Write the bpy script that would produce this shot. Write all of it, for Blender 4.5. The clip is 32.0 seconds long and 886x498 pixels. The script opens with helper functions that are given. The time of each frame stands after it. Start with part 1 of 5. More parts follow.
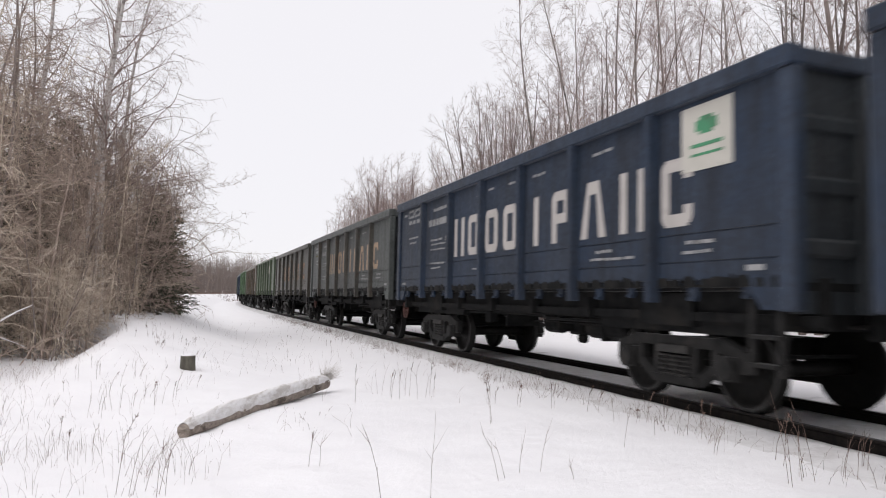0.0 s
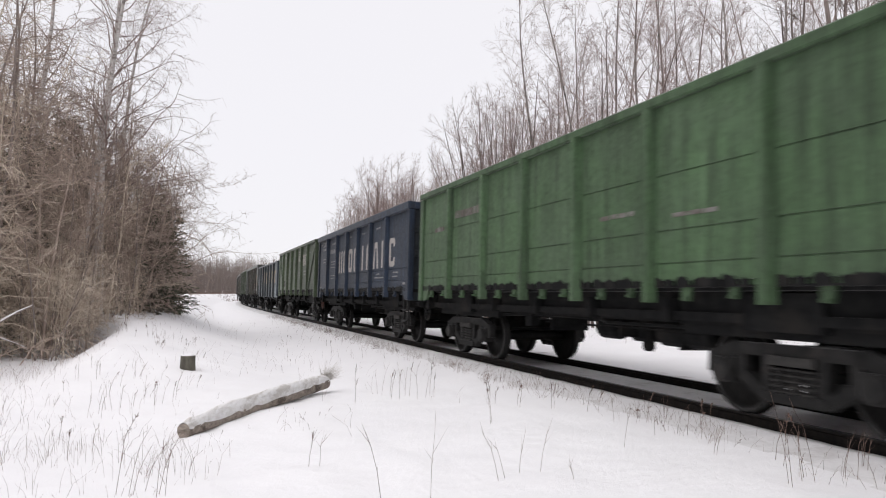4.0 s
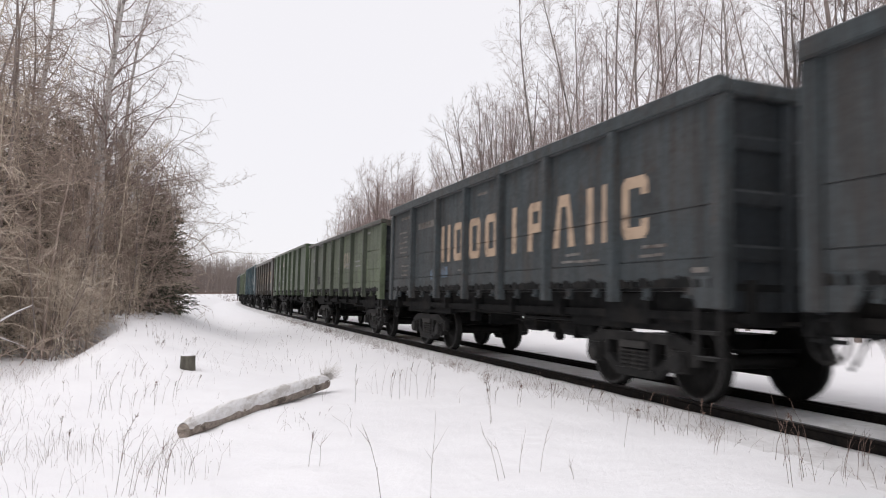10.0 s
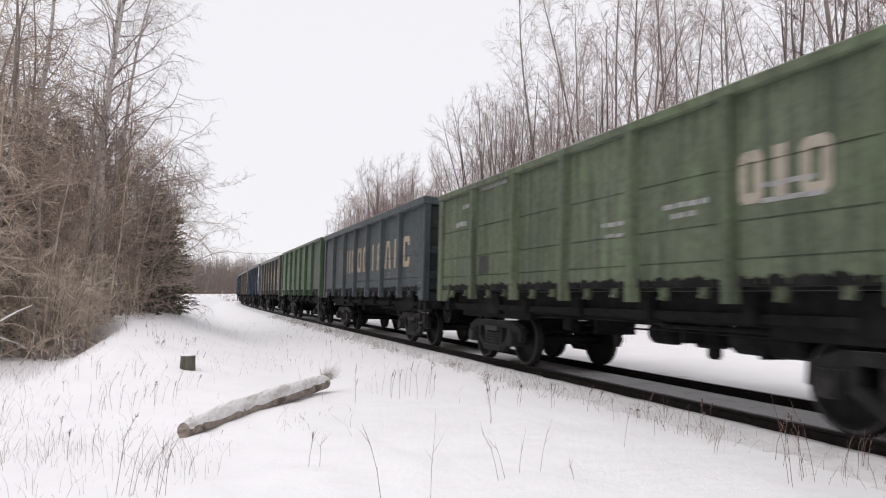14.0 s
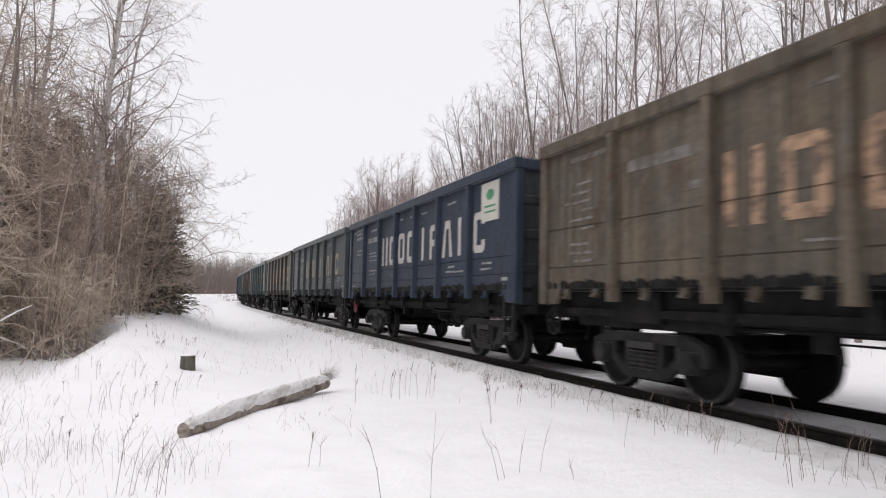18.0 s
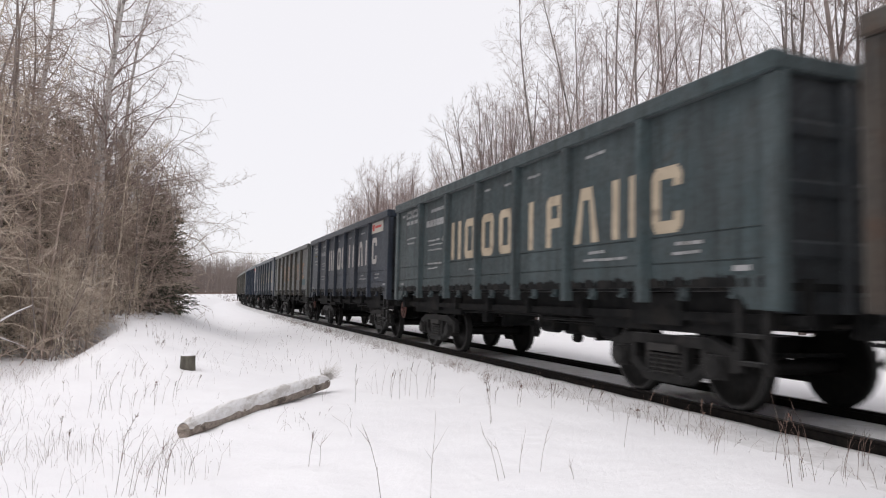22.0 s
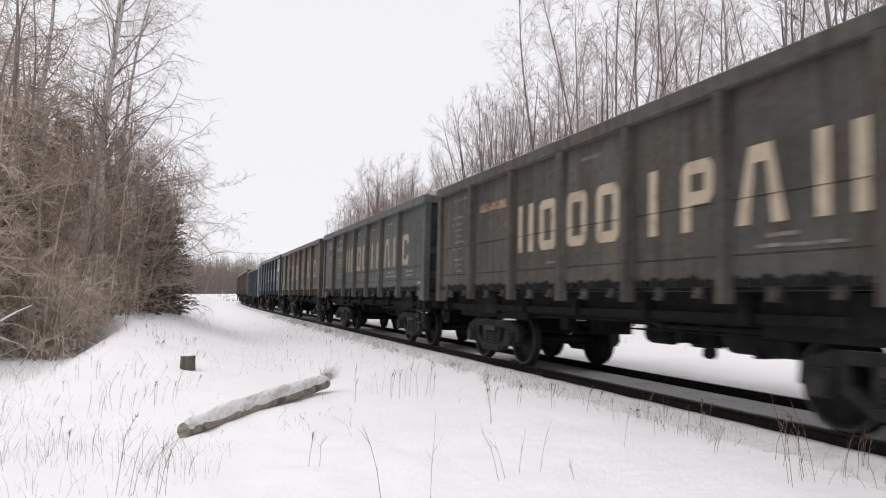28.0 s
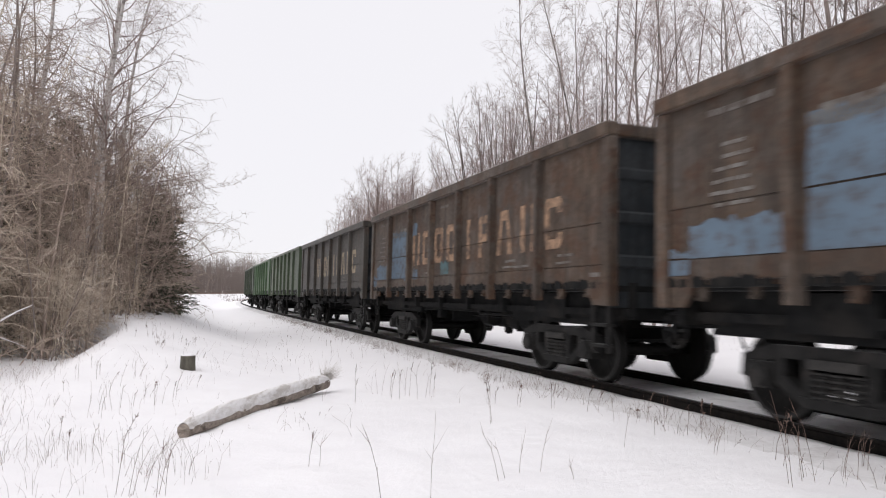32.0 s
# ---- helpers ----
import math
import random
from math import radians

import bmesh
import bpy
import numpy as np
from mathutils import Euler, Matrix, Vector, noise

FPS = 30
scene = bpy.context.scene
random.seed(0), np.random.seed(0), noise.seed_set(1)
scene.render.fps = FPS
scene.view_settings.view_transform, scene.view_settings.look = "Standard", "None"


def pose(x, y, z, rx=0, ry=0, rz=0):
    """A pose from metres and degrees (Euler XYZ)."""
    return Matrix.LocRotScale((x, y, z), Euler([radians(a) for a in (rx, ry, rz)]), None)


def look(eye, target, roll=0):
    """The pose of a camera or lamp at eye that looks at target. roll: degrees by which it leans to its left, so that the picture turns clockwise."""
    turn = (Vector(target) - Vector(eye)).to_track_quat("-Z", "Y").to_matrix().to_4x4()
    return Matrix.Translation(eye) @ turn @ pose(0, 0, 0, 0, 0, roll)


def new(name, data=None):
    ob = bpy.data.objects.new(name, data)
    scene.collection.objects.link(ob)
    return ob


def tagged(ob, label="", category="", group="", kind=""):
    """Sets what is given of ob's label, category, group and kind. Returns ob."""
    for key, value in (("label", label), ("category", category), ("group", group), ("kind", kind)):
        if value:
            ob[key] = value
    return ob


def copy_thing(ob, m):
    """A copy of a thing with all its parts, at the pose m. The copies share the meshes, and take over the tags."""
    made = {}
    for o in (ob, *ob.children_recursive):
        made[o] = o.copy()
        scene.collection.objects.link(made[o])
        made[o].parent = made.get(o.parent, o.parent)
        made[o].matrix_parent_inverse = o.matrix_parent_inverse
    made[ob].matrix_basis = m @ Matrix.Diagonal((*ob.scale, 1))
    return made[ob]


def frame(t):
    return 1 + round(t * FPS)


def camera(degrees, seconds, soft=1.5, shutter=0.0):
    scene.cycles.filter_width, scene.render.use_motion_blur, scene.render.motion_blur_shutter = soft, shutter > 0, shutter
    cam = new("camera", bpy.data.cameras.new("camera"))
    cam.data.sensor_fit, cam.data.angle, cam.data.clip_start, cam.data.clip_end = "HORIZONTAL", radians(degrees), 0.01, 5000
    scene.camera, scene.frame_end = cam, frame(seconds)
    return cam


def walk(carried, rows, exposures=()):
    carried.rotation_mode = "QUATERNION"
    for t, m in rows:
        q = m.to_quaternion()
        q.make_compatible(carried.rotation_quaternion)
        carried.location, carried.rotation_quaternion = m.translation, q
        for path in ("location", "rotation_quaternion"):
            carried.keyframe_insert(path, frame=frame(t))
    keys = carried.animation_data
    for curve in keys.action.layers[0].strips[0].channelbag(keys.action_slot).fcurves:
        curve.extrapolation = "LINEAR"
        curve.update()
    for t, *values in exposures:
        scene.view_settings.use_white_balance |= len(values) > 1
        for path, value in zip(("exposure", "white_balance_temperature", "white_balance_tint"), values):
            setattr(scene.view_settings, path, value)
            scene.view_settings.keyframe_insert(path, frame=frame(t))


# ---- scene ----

# ---------------------------------------------------------------- camera
EYE = (0.0, 0.0, 1.349)
TILT = 3.608
cam = camera(64.53, 32.0, soft=1.1, shutter=0.2)
walk(cam, [(0.0, pose(*EYE, 90 + TILT, 0, 0)), (32.0, pose(*EYE, 90 + TILT, 0, 0))])

# ---------------------------------------------------------------- light
world = bpy.data.worlds.new("overcast_sky")
scene.world = world
world.use_nodes = True
wn, wl = world.node_tree.nodes, world.node_tree.links
SUN_UP, SUN_TURN = radians(66), radians(222)
sky = wn.new("ShaderNodeTexSky")
sky.sky_type, sky.sun_disc, sky.sun_elevation, sky.sun_rotation = "NISHITA", False, SUN_UP, SUN_TURN
sky_scale = wn.new("ShaderNodeMix")
sky_scale.data_type, sky_scale.blend_type = "RGBA", "MULTIPLY"
sky_scale.inputs["Factor"].default_value = 1.0
sky_scale.inputs["B"].default_value = (0.1, 0.1, 0.1, 1)
cloud = wn.new("ShaderNodeMix")
cloud.data_type = "RGBA"
cloud.inputs["Factor"].default_value = 0.93
cloud.inputs["B"].default_value = (0.955, 0.937, 0.974, 1)
wl.new(sky.outputs["Color"], sky_scale.inputs["A"])
wl.new(sky_scale.outputs["Result"], cloud.inputs["A"])
wl.new(cloud.outputs["Result"], wn["Background"].inputs["Color"])
wn["Background"].inputs["Strength"].default_value = 1.0

sun_data = bpy.data.lights.new("sun", "SUN")
sun_data.energy, sun_data.angle, sun_data.color = 1.14, radians(40), (1.0, 0.975, 0.965)
sun = new("sun", sun_data)
sun.matrix_world = look((0, 0, 60), (0 - math.sin(SUN_TURN) * 30, 0 - math.cos(SUN_TURN) * 30, 60 - 30 * math.tan(SUN_UP)))

# ---------------------------------------------------------------- the line of the track
# s runs along the track away from the camera, d across it (+ is the far side), rail tops lie at z = 0
PITCH = 13.92
CANT = 0.0256
ST = np.arange(-760.0, 800.0, 0.25)
CURVE = (-0.2009e-3 + 1.7466e-5 * np.clip(ST, -12.0, 105.0))
HEADING = np.cumsum(CURVE) * 0.25
I0 = int(np.argmin(np.abs(ST)))
HEADING += -0.3486 - HEADING[I0]
LX = np.cumsum(np.sin(HEADING)) * 0.25
LY = np.cumsum(np.cos(HEADING)) * 0.25
LX += 1.7096 - LX[I0]
LY += 15.0 - LY[I0]


def line(s):
    return np.interp(s, ST, LX), np.interp(s, ST, LY), np.interp(s, ST, HEADING)


def at(s, d, z=0.0):
    x, y, h = line(s)
    return Vector((x + d * math.cos(h), y - d * math.sin(h), z))


def lateral(x, y):
    """(s, d) of a place."""
    i = int(np.argmin((LX - x) ** 2 + (LY - y) ** 2))
    h = HEADING[i]
    return ST[i], (x - LX[i]) * math.cos(h) - (y - LY[i]) * math.sin(h)


def on_track(s, z=0.0, cant=CANT):
    x, y, h = line(s)
    return Matrix.Translation((x, y, z)) @ Matrix.Rotation(math.pi / 2 - h, 4, "Z") @ Matrix.Rotation(cant, 4, "X")


def bump(x, y, cx, cy, rx, ry, h):
    return h * np.exp(-((x - cx) / rx) ** 2 - ((y - cy) / ry) ** 2)


D_KEYS = [-1500, -60, -30, -14, -9, -6.5, -4.6, -3.4, -2.6, -1.9, -1.45, -1.15, -0.91, -0.88, -0.72, -0.66, 0.0, 0.66, 0.72, 0.88, 0.93, 1.3, 1.8, 3, 6, 9, 14, 300]
Z_KEYS = [-0.5, -0.5, -0.42, -0.35, -0.38, -0.4, -0.41, -0.36, -0.3, -0.2, -0.15, -0.12, -0.085, -0.17, -0.17, -0.13, -0.115, -0.13, -0.17, -0.17, -0.13, -0.13, -0.14, -0.2, -0.24, -0.16, -0.2, -0.3]


def ease(v):
    v = np.clip(v, 0, 1)
    return v * v * (3 - 2 * v)


def bank(d, x, y):
    """The field west of the track: a bank with a hollow behind its near end, climbing to the far meadow."""
    rise = np.interp(y, [9.0, 10.8, 12.5, 14.5, 18.7, 27, 45, 90, 160], [0, 0.05, 0.26, 0.66, 0.95, 1.15, 1.35, 1.46, 1.55])
    crest = np.interp(y, [8, 11, 15, 19, 22, 30], [-5.9, -6.1, -6.75, -8.2, -10.2, -16])
    dip = ease((crest - x) / 1.7) * (1 - ease((y - 19) / 5)) * 0.85
    return rise * ease((-d - 4.0) / 4.6) * (1 - dip) * (y > 0)


def ground_z(s, d, x, y):
    z = np.interp(d, D_KEYS, Z_KEYS)
    far = np.clip((np.abs(d) - 1.2) / 1.2, 0, 1)
    z = z + far * (bump(x, y, 1.0, 6.6, 2.7, 3.4, 0.15) + bump(x, y, -2.2, 11.5, 2.5, 3.5, 0.05)
                   + bank(d, x, y))
    return z


def height(x, y):
    s, d = lateral(x, y)
    return float(ground_z(s, d, x, y))


# ---------------------------------------------------------------- materials
def shader(name, rough=0.8, metal=0.0, gloss=0.3, haze_sheen=0.0):
    m = bpy.data.materials.new(name)
    m.use_nodes = True
    b = m.node_tree.nodes["Principled BSDF"]
    b.inputs["Roughness"].default_value, b.inputs["Metallic"].default_value = rough, metal
    b.inputs["Specular IOR Level"].default_value = gloss
    # pale sheen at grazing angles, standing in for haze over the far wagons
    b.inputs["Sheen Weight"].default_value, b.inputs["Sheen Roughness"].default_value = haze_sheen, 0.28
    return m, m.node_tree.nodes, m.node_tree.links, b


def noise_node(n, l, scale, detail=4.0, rough=0.6, stretch=None, coords="Object"):
    tc = n.new("ShaderNodeTexCoord")
    t = n.new("ShaderNodeTexNoise")
    t.inputs["Scale"].default_value, t.inputs["Detail"].default_value, t.inputs["Roughness"].default_value = scale, detail, rough
    if stretch:
        mp = n.new("ShaderNodeMapping")
        mp.inputs["Scale"].default_value = stretch
        l.new(tc.outputs[coords], mp.inputs["Vector"])
        l.new(mp.outputs["Vector"], t.inputs["Vector"])
    else:
        l.new(tc.outputs[coords], t.inputs["Vector"])
    return t


def ramp(n, l, source, lo, hi, a=0.0, b=1.0):
    r = n.new("ShaderNodeMapRange")
    r.inputs["From Min"].default_value, r.inputs["From Max"].default_value = lo, hi
    r.inputs["To Min"].default_value, r.inputs["To Max"].default_value = a, b
    l.new(source, r.inputs["Value"])
    return r.outputs["Result"]


def mix(n, l, fac, a, b, blend="MIX"):
    m = n.new("ShaderNodeMix")
    m.data_type, m.blend_type = "RGBA", blend
    for key, v in (("Factor", fac), ("A", a), ("B", b)):
        if isinstance(v, (int, float)):
            m.inputs[key].default_value = v
        elif isinstance(v, tuple):
            m.inputs[key].default_value = (*v, 1)
        else:
            l.new(v, m.inputs[key])
    return m.outputs["Result"]


def relief(n, l, b, source, strength, distance):
    bp = n.new("ShaderNodeBump")
    bp.inputs["Strength"].default_value, bp.inputs["Distance"].default_value = strength, distance
    l.new(source, bp.inputs["Height"])
    l.new(bp.outputs["Normal"], b.inputs["Normal"])


def mottled(name, a, b2, scale, rough=0.85, metal=0.0, strength=0.4, distance=0.01, stretch=None, third=None, coords="Object", gloss=0.3, haze_sheen=0.0):
    m, n, l, b = shader(name, rough, metal, gloss, haze_sheen)
    t = noise_node(n, l, scale, 6, 0.65, stretch, coords)
    c = mix(n, l, ramp(n, l, t.outputs["Fac"], 0.35, 0.65), a, b2)
    if third:
        t2 = noise_node(n, l, scale * 0.23, 5, 0.7, stretch, coords)
        c = mix(n, l, ramp(n, l, t2.outputs["Fac"], 0.52, 0.62), c, third)
    l.new(c, b.inputs["Base Color"])
    relief(n, l, b, t.outputs["Fac"], strength, distance)
    return m


def snow_material():
    m, n, l, b = shader("snow", 0.75)
    big = noise_node(n, l, 0.6, 5, 0.6)
    fine = noise_node(n, l, 5.0, 10, 0.72)
    c = mix(n, l, ramp(n, l, big.outputs["Fac"], 0.3, 0.7), (0.835, 0.82, 0.835), (0.872, 0.858, 0.869))
    l.new(c, b.inputs["Base Color"])
    h = n.new("ShaderNodeMath")
    h.operation = "MULTIPLY_ADD"
    h.inputs[1].default_value = 0.32
    l.new(fine.outputs["Fac"], h.inputs[0])
    l.new(big.outputs["Fac"], h.inputs[2])
    relief(n, l, b, h.outputs["Value"], 0.5, 0.12)
    return m


def paint(name, colour, rust=0.25, fade=0.3):
    """Weathered wagon paint: faded patches, vertical streaks of dirt, rust and soot."""
    m, n, l, b = shader(name, 0.7, 0, 0.25, 0.22)
    colour = tuple(1.28 * v for v in colour)
    oi = n.new("ShaderNodeObjectInfo")
    seed = ramp(n, l, oi.outputs["Random"], 0, 1, 0, 60)

    def varied(scale, detail, rough, stretch=None):
        t = noise_node(n, l, scale, detail, rough, stretch)
        t.noise_dimensions = "4D"
        l.new(seed, t.inputs["W"])
        return t.outputs["Fac"]

    dull = tuple(0.45 * c + 0.045 for c in colour)
    dark = tuple(0.3 * c + 0.006 for c in colour)
    patch = varied(0.8, 6, 0.7)
    c = mix(n, l, ramp(n, l, patch, 0.42, 0.58, 0, min(1, fade * 2)), colour, dull)
    streak = varied(2.4, 6, 0.65, (3.2, 3.2, 0.22))
    c = mix(n, l, ramp(n, l, streak, 0.46, 0.64, 0, 0.75), c, dark)
    pale = varied(3.0, 5, 0.6, (4.0, 4.0, 0.3))
    c = mix(n, l, ramp(n, l, pale, 0.52, 0.66, 0, 0.4), c, tuple(1.5 * v + 0.02 for v in colour))
    rusty = varied(1.9, 9, 0.78)
    c = mix(n, l, ramp(n, l, rusty, 0.62 - 0.24 * rust, 0.68 - 0.2 * rust, 0, min(0.9, rust * 2)), c, (0.075, 0.038, 0.022))
    if rust >= 0.2:
        drip = varied(3.6, 7, 0.7, (2.6, 2.6, 0.13))
        c = mix(n, l, ramp(n, l, drip, 0.5, 0.62, 0, min(0.85, 0.35 + rust)), c, (0.045, 0.029, 0.02))
    blot = varied(1.1, 8, 0.75)
    c = mix(n, l, ramp(n, l, blot, 0.5, 0.6, 0, 0.25 + 0.8 * min(rust, 0.6)), c, tuple(0.35 * v + 0.008 for v in colour))
    grime = varied(16, 6, 0.7)
    c = mix(n, l, ramp(n, l, grime, 0.45, 0.65, 0, 0.35), c, (0.022, 0.02, 0.018))
    tone = n.new("ShaderNodeHueSaturation")
    l.new(ramp(n, l, oi.outputs["Random"], 0, 1, 0.85, 1.12), tone.inputs["Value"])
    l.new(c, tone.inputs["Color"])
    l.new(tone.outputs["Color"], b.inputs["Base Color"])
    l.new(ramp(n, l, grime, 0.3, 0.7, 0.5, 0.8), b.inputs["Roughness"])
    relief(n, l, b, patch, 0.3, 0.04)
    return m


SNOW = snow_material()
# bed snow is coloured whiter than the field to offset the train's shade
TRACK_SNOW = mottled("brightened_bed_snow", (0.86, 0.85, 0.85), (0.92, 0.91, 0.92), 7, 0.85, 0, 0.6, 0.03, None, (0.74, 0.73, 0.72))
SHOULDER = mottled("sooty_trackside_snow", (0.7, 0.685, 0.69), (0.79, 0.775, 0.78), 5, 0.85, 0, 0.6, 0.04, None, (0.62, 0.6, 0.6))
IRON = mottled("sooty_iron", (0.0095, 0.0098, 0.0102), (0.019, 0.019, 0.0187), 6, 0.9, 0.0, 0.4, 0.01, None, (0.023, 0.0215, 0.02), gloss=0.05, haze_sheen=0.12)
BOGIE = mottled("cast_steel_greasy", (0.012, 0.012, 0.012), (0.027, 0.026, 0.025), 5, 0.7, 0.0, 0.4, 0.01, None, (0.045, 0.04, 0.037), gloss=0.12, haze_sheen=0.16)
SPRING = mottled("dusty_spring_steel", (0.02, 0.02, 0.02), (0.05, 0.047, 0.044), 9, 0.6, 0.0, 0.3, 0.01, gloss=0.15)
WHEEL = mottled("wheel_steel", (0.006, 0.006, 0.006), (0.013, 0.012, 0.011), 12, 0.6, 0.0, 0.2, 0.005, gloss=0.12)
RIM = mottled("worn_wheel_rim", (0.024, 0.0235, 0.023), (0.05, 0.048, 0.047), 9, 0.55, 0.0, 0.2, 0.005, gloss=0.3)
RAIL = mottled("dark_rail_steel", (0.006, 0.005, 0.005), (0.016, 0.013, 0.011), 15, 0.7, 0.0, 0.3, 0.004, gloss=0.12)
RAIL_TOP = mottled("worn_rail_head", (0.05, 0.05, 0.05), (0.1, 0.095, 0.095), 25, 0.4, 0.6, 0.1, 0.002)
SLEEPER = mottled("tarred_timber", (0.008, 0.007, 0.006), (0.022, 0.019, 0.016), 12, 0.9, 0, 0.8, 0.01, (0.3, 3, 3))
BIRCH = mottled("birch_bark", (0.21, 0.178, 0.163), (0.36, 0.32, 0.3), 6, 0.8, 0, 0.5, 0.01, (1, 1, 3.5), (0.05, 0.045, 0.04))
ALDER_BARK = mottled("dark_alder_bark", (0.1, 0.08, 0.072), (0.19, 0.155, 0.14), 8, 0.9, 0, 0.8, 0.02, (1, 1, 0.3))
GREY_BARK = mottled("grey_bark", (0.18, 0.145, 0.13), (0.3, 0.255, 0.23), 8, 0.9, 0, 0.8, 0.02, (1, 1, 0.3))
PALE_BIRCH = mottled("white_birch_bark", (0.42, 0.39, 0.37), (0.62, 0.59, 0.57), 5, 0.8, 0, 0.5, 0.01, (1, 1, 3.5), (0.2, 0.175, 0.16))
DARK_TWIG = mottled("dark_alder_twigs", (0.25, 0.19, 0.16), (0.42, 0.34, 0.285), 2, 0.85, 0, 0.2, 0.01)
TWIG = mottled("reddish_twigs", (0.22, 0.158, 0.144), (0.37, 0.295, 0.272), 2, 0.85, 0, 0.2, 0.01)
BRUSH = mottled("brown_brush", (0.46, 0.385, 0.305), (0.66, 0.565, 0.465), 1.5, 0.9, 0, 0.2, 0.01)
NEEDLE = mottled("spruce_needles", (0.06, 0.068, 0.046), (0.12, 0.125, 0.085), 3, 0.8, 0, 0.2, 0.01)
STRAW = mottled("dry_straw", (0.1, 0.068, 0.056), (0.22, 0.15, 0.122), 3, 0.9, 0, 0.1, 0.01)
LOG_SNOW = mottled("wind_packed_snow", (0.9, 0.885, 0.89), (0.74, 0.715, 0.7), 8, 0.8, 0, 1.0, 0.05, (2.5, 0.8, 2.5), (0.6, 0.565, 0.54))
LOGWOOD = mottled("weathered_wood", (0.19, 0.155, 0.13), (0.36, 0.31, 0.265), 7, 0.9, 0, 0.8, 0.015, (0.4, 3, 3), (0.1, 0.08, 0.065))
PALEWOOD = mottled("pale_split_wood", (0.5, 0.47, 0.44), (0.66, 0.63, 0.6), 9, 0.9)
STUMP_BARK = mottled("dark_stump_bark", (0.06, 0.055, 0.045), (0.14, 0.13, 0.105), 9, 0.9, 0, 0.9, 0.02, (1, 1, 0.35))
RED = mottled("red_paint", (0.23, 0.035, 0.04), (0.15, 0.03, 0.032), 8, 0.5)
INK = mottled("dark_plate", (0.03, 0.03, 0.032), (0.05, 0.05, 0.05), 8, 0.7)


# ---------------------------------------------------------------- mesh helpers
def part(name, bm, material, parent=None, label=""):
    me = bpy.data.meshes.new(name)
    bm.to_mesh(me)
    bm.free()
    return attach(name, me, material, parent, label)


def attach(name, me, material, parent=None, label=""):
    if material and not me.materials:
        me.materials.append(material)
    ob = new(name, me)
    ob.parent = parent
    if label:
        tagged(ob, label)
    return ob


def box(bm, x0, x1, y0, y1, z0, z1):
    v = [bm.verts.new(p) for p in ((x0, y0, z0), (x1, y0, z0), (x1, y1, z0), (x0, y1, z0), (x0, y0, z1), (x1, y0, z1), (x1, y1, z1), (x0, y1, z1))]
    for f in ((3, 2, 1, 0), (4, 5, 6, 7), (0, 1, 5, 4), (1, 2, 6, 5), (2, 3, 7, 6), (3, 0, 4, 7)):
        bm.faces.new([v[i] for i in f])
    return v


def boxes(*dims, bevel=0.0):
    bm = bmesh.new()
    for d in dims:
        box(bm, *d)
    if bevel:
        bmesh.ops.bevel(bm, geom=bm.edges[:], offset=bevel, segments=1, affect="EDGES")
    return bm


def prism(bm, outline, y0, y1):
    """Outline of (x, z) corners, counter-clockwise seen from -y, drawn out from y0 to y1."""
    a = [bm.verts.new((x, y0, z)) for x, z in outline]
    b = [bm.verts.new((x, y1, z)) for x, z in outline]
    bm.faces.new(a)
    bm.faces.new(b[::-1])
    for i in range(len(a)):
        j = (i + 1) % len(a)
        bm.faces.new((a[j], a[i], b[i], b[j]))


def bar(bm, p, q, w, y0, y1):
    """A flat bar of width w from p to q in the (x, z) plane."""
    dx, dz = q[0] - p[0], q[1] - p[1]
    k = w / 2 / math.hypot(dx, dz)
    nx, nz = -dz * k, dx * k
    prism(bm, [(p[0] - nx, p[1] - nz), (q[0] - nx, q[1] - nz), (q[0] + nx, q[1] + nz), (p[0] + nx, p[1] + nz)], y0, y1)


def lathe(bm, profile, axis="Y", steps=24, centre=(0, 0, 0)):
    """profile: (along the axis, radius)."""
    rings = []
    for a, r in profile:
        ring = []
        for i in range(steps):
            t = 2 * math.pi * i / steps
            c, s = r * math.cos(t), r * math.sin(t)
            p = {"Y": (c, a, s), "X": (a, c, s), "Z": (c, s, a)}[axis]
            ring.append(bm.verts.new(Vector(p) + Vector(centre)))
        rings.append(ring)
    for r0, r1 in zip(rings, rings[1:]):
        for i in range(steps):
            j = (i + 1) % steps
            bm.faces.new((r0[i], r0[j], r1[j], r1[i]))
    bm.faces.new(rings[0][::-1])
    bm.faces.new(rings[-1])


def tube(V, F, pts, radii, sides=4):
    """Appends a tapered tube through pts to the vertex and face lists."""
    base = len(V)
    n = len(pts)
    for i, p in enumerate(pts):
        a = pts[min(i + 1, n - 1)] - pts[max(i - 1, 0)]
        a.normalize()
        u = a.orthogonal().normalized()
        w = a.cross(u)
        for j in range(sides):
            t = 2 * math.pi * j / sides
            V.append(p + (u * math.cos(t) + w * math.sin(t)) * radii[i])
    for i in range(n - 1):
        for j in range(sides):
            k = (j + 1) % sides
            F.append((base + i * sides + j, base + i * sides + k, base + (i + 1) * sides + k, base + (i + 1) * sides + j))


def spike(V, F, p, q, r):
    """A thin three-sided twig from p to its tip q."""
    a = (q - p).normalized()
    u = a.orthogonal() * r
    w = a.cross(u)
    k = len(V)
    V += [p + u, p - u * 0.5 + w * 0.87, p - u * 0.5 - w * 0.87, q]
    F += [(k, k + 1, k + 3), (k + 1, k + 2, k + 3), (k + 2, k, k + 3)]


def mesh_of(name, V, F, material, smooth=False):
    me = bpy.data.meshes.new(name)
    me.from_pydata([tuple(v) for v in V], [], F)
    me.materials.append(material)
    if smooth:
        me.polygons.foreach_set("use_smooth", [True] * len(me.polygons))
    me.update()
    return me


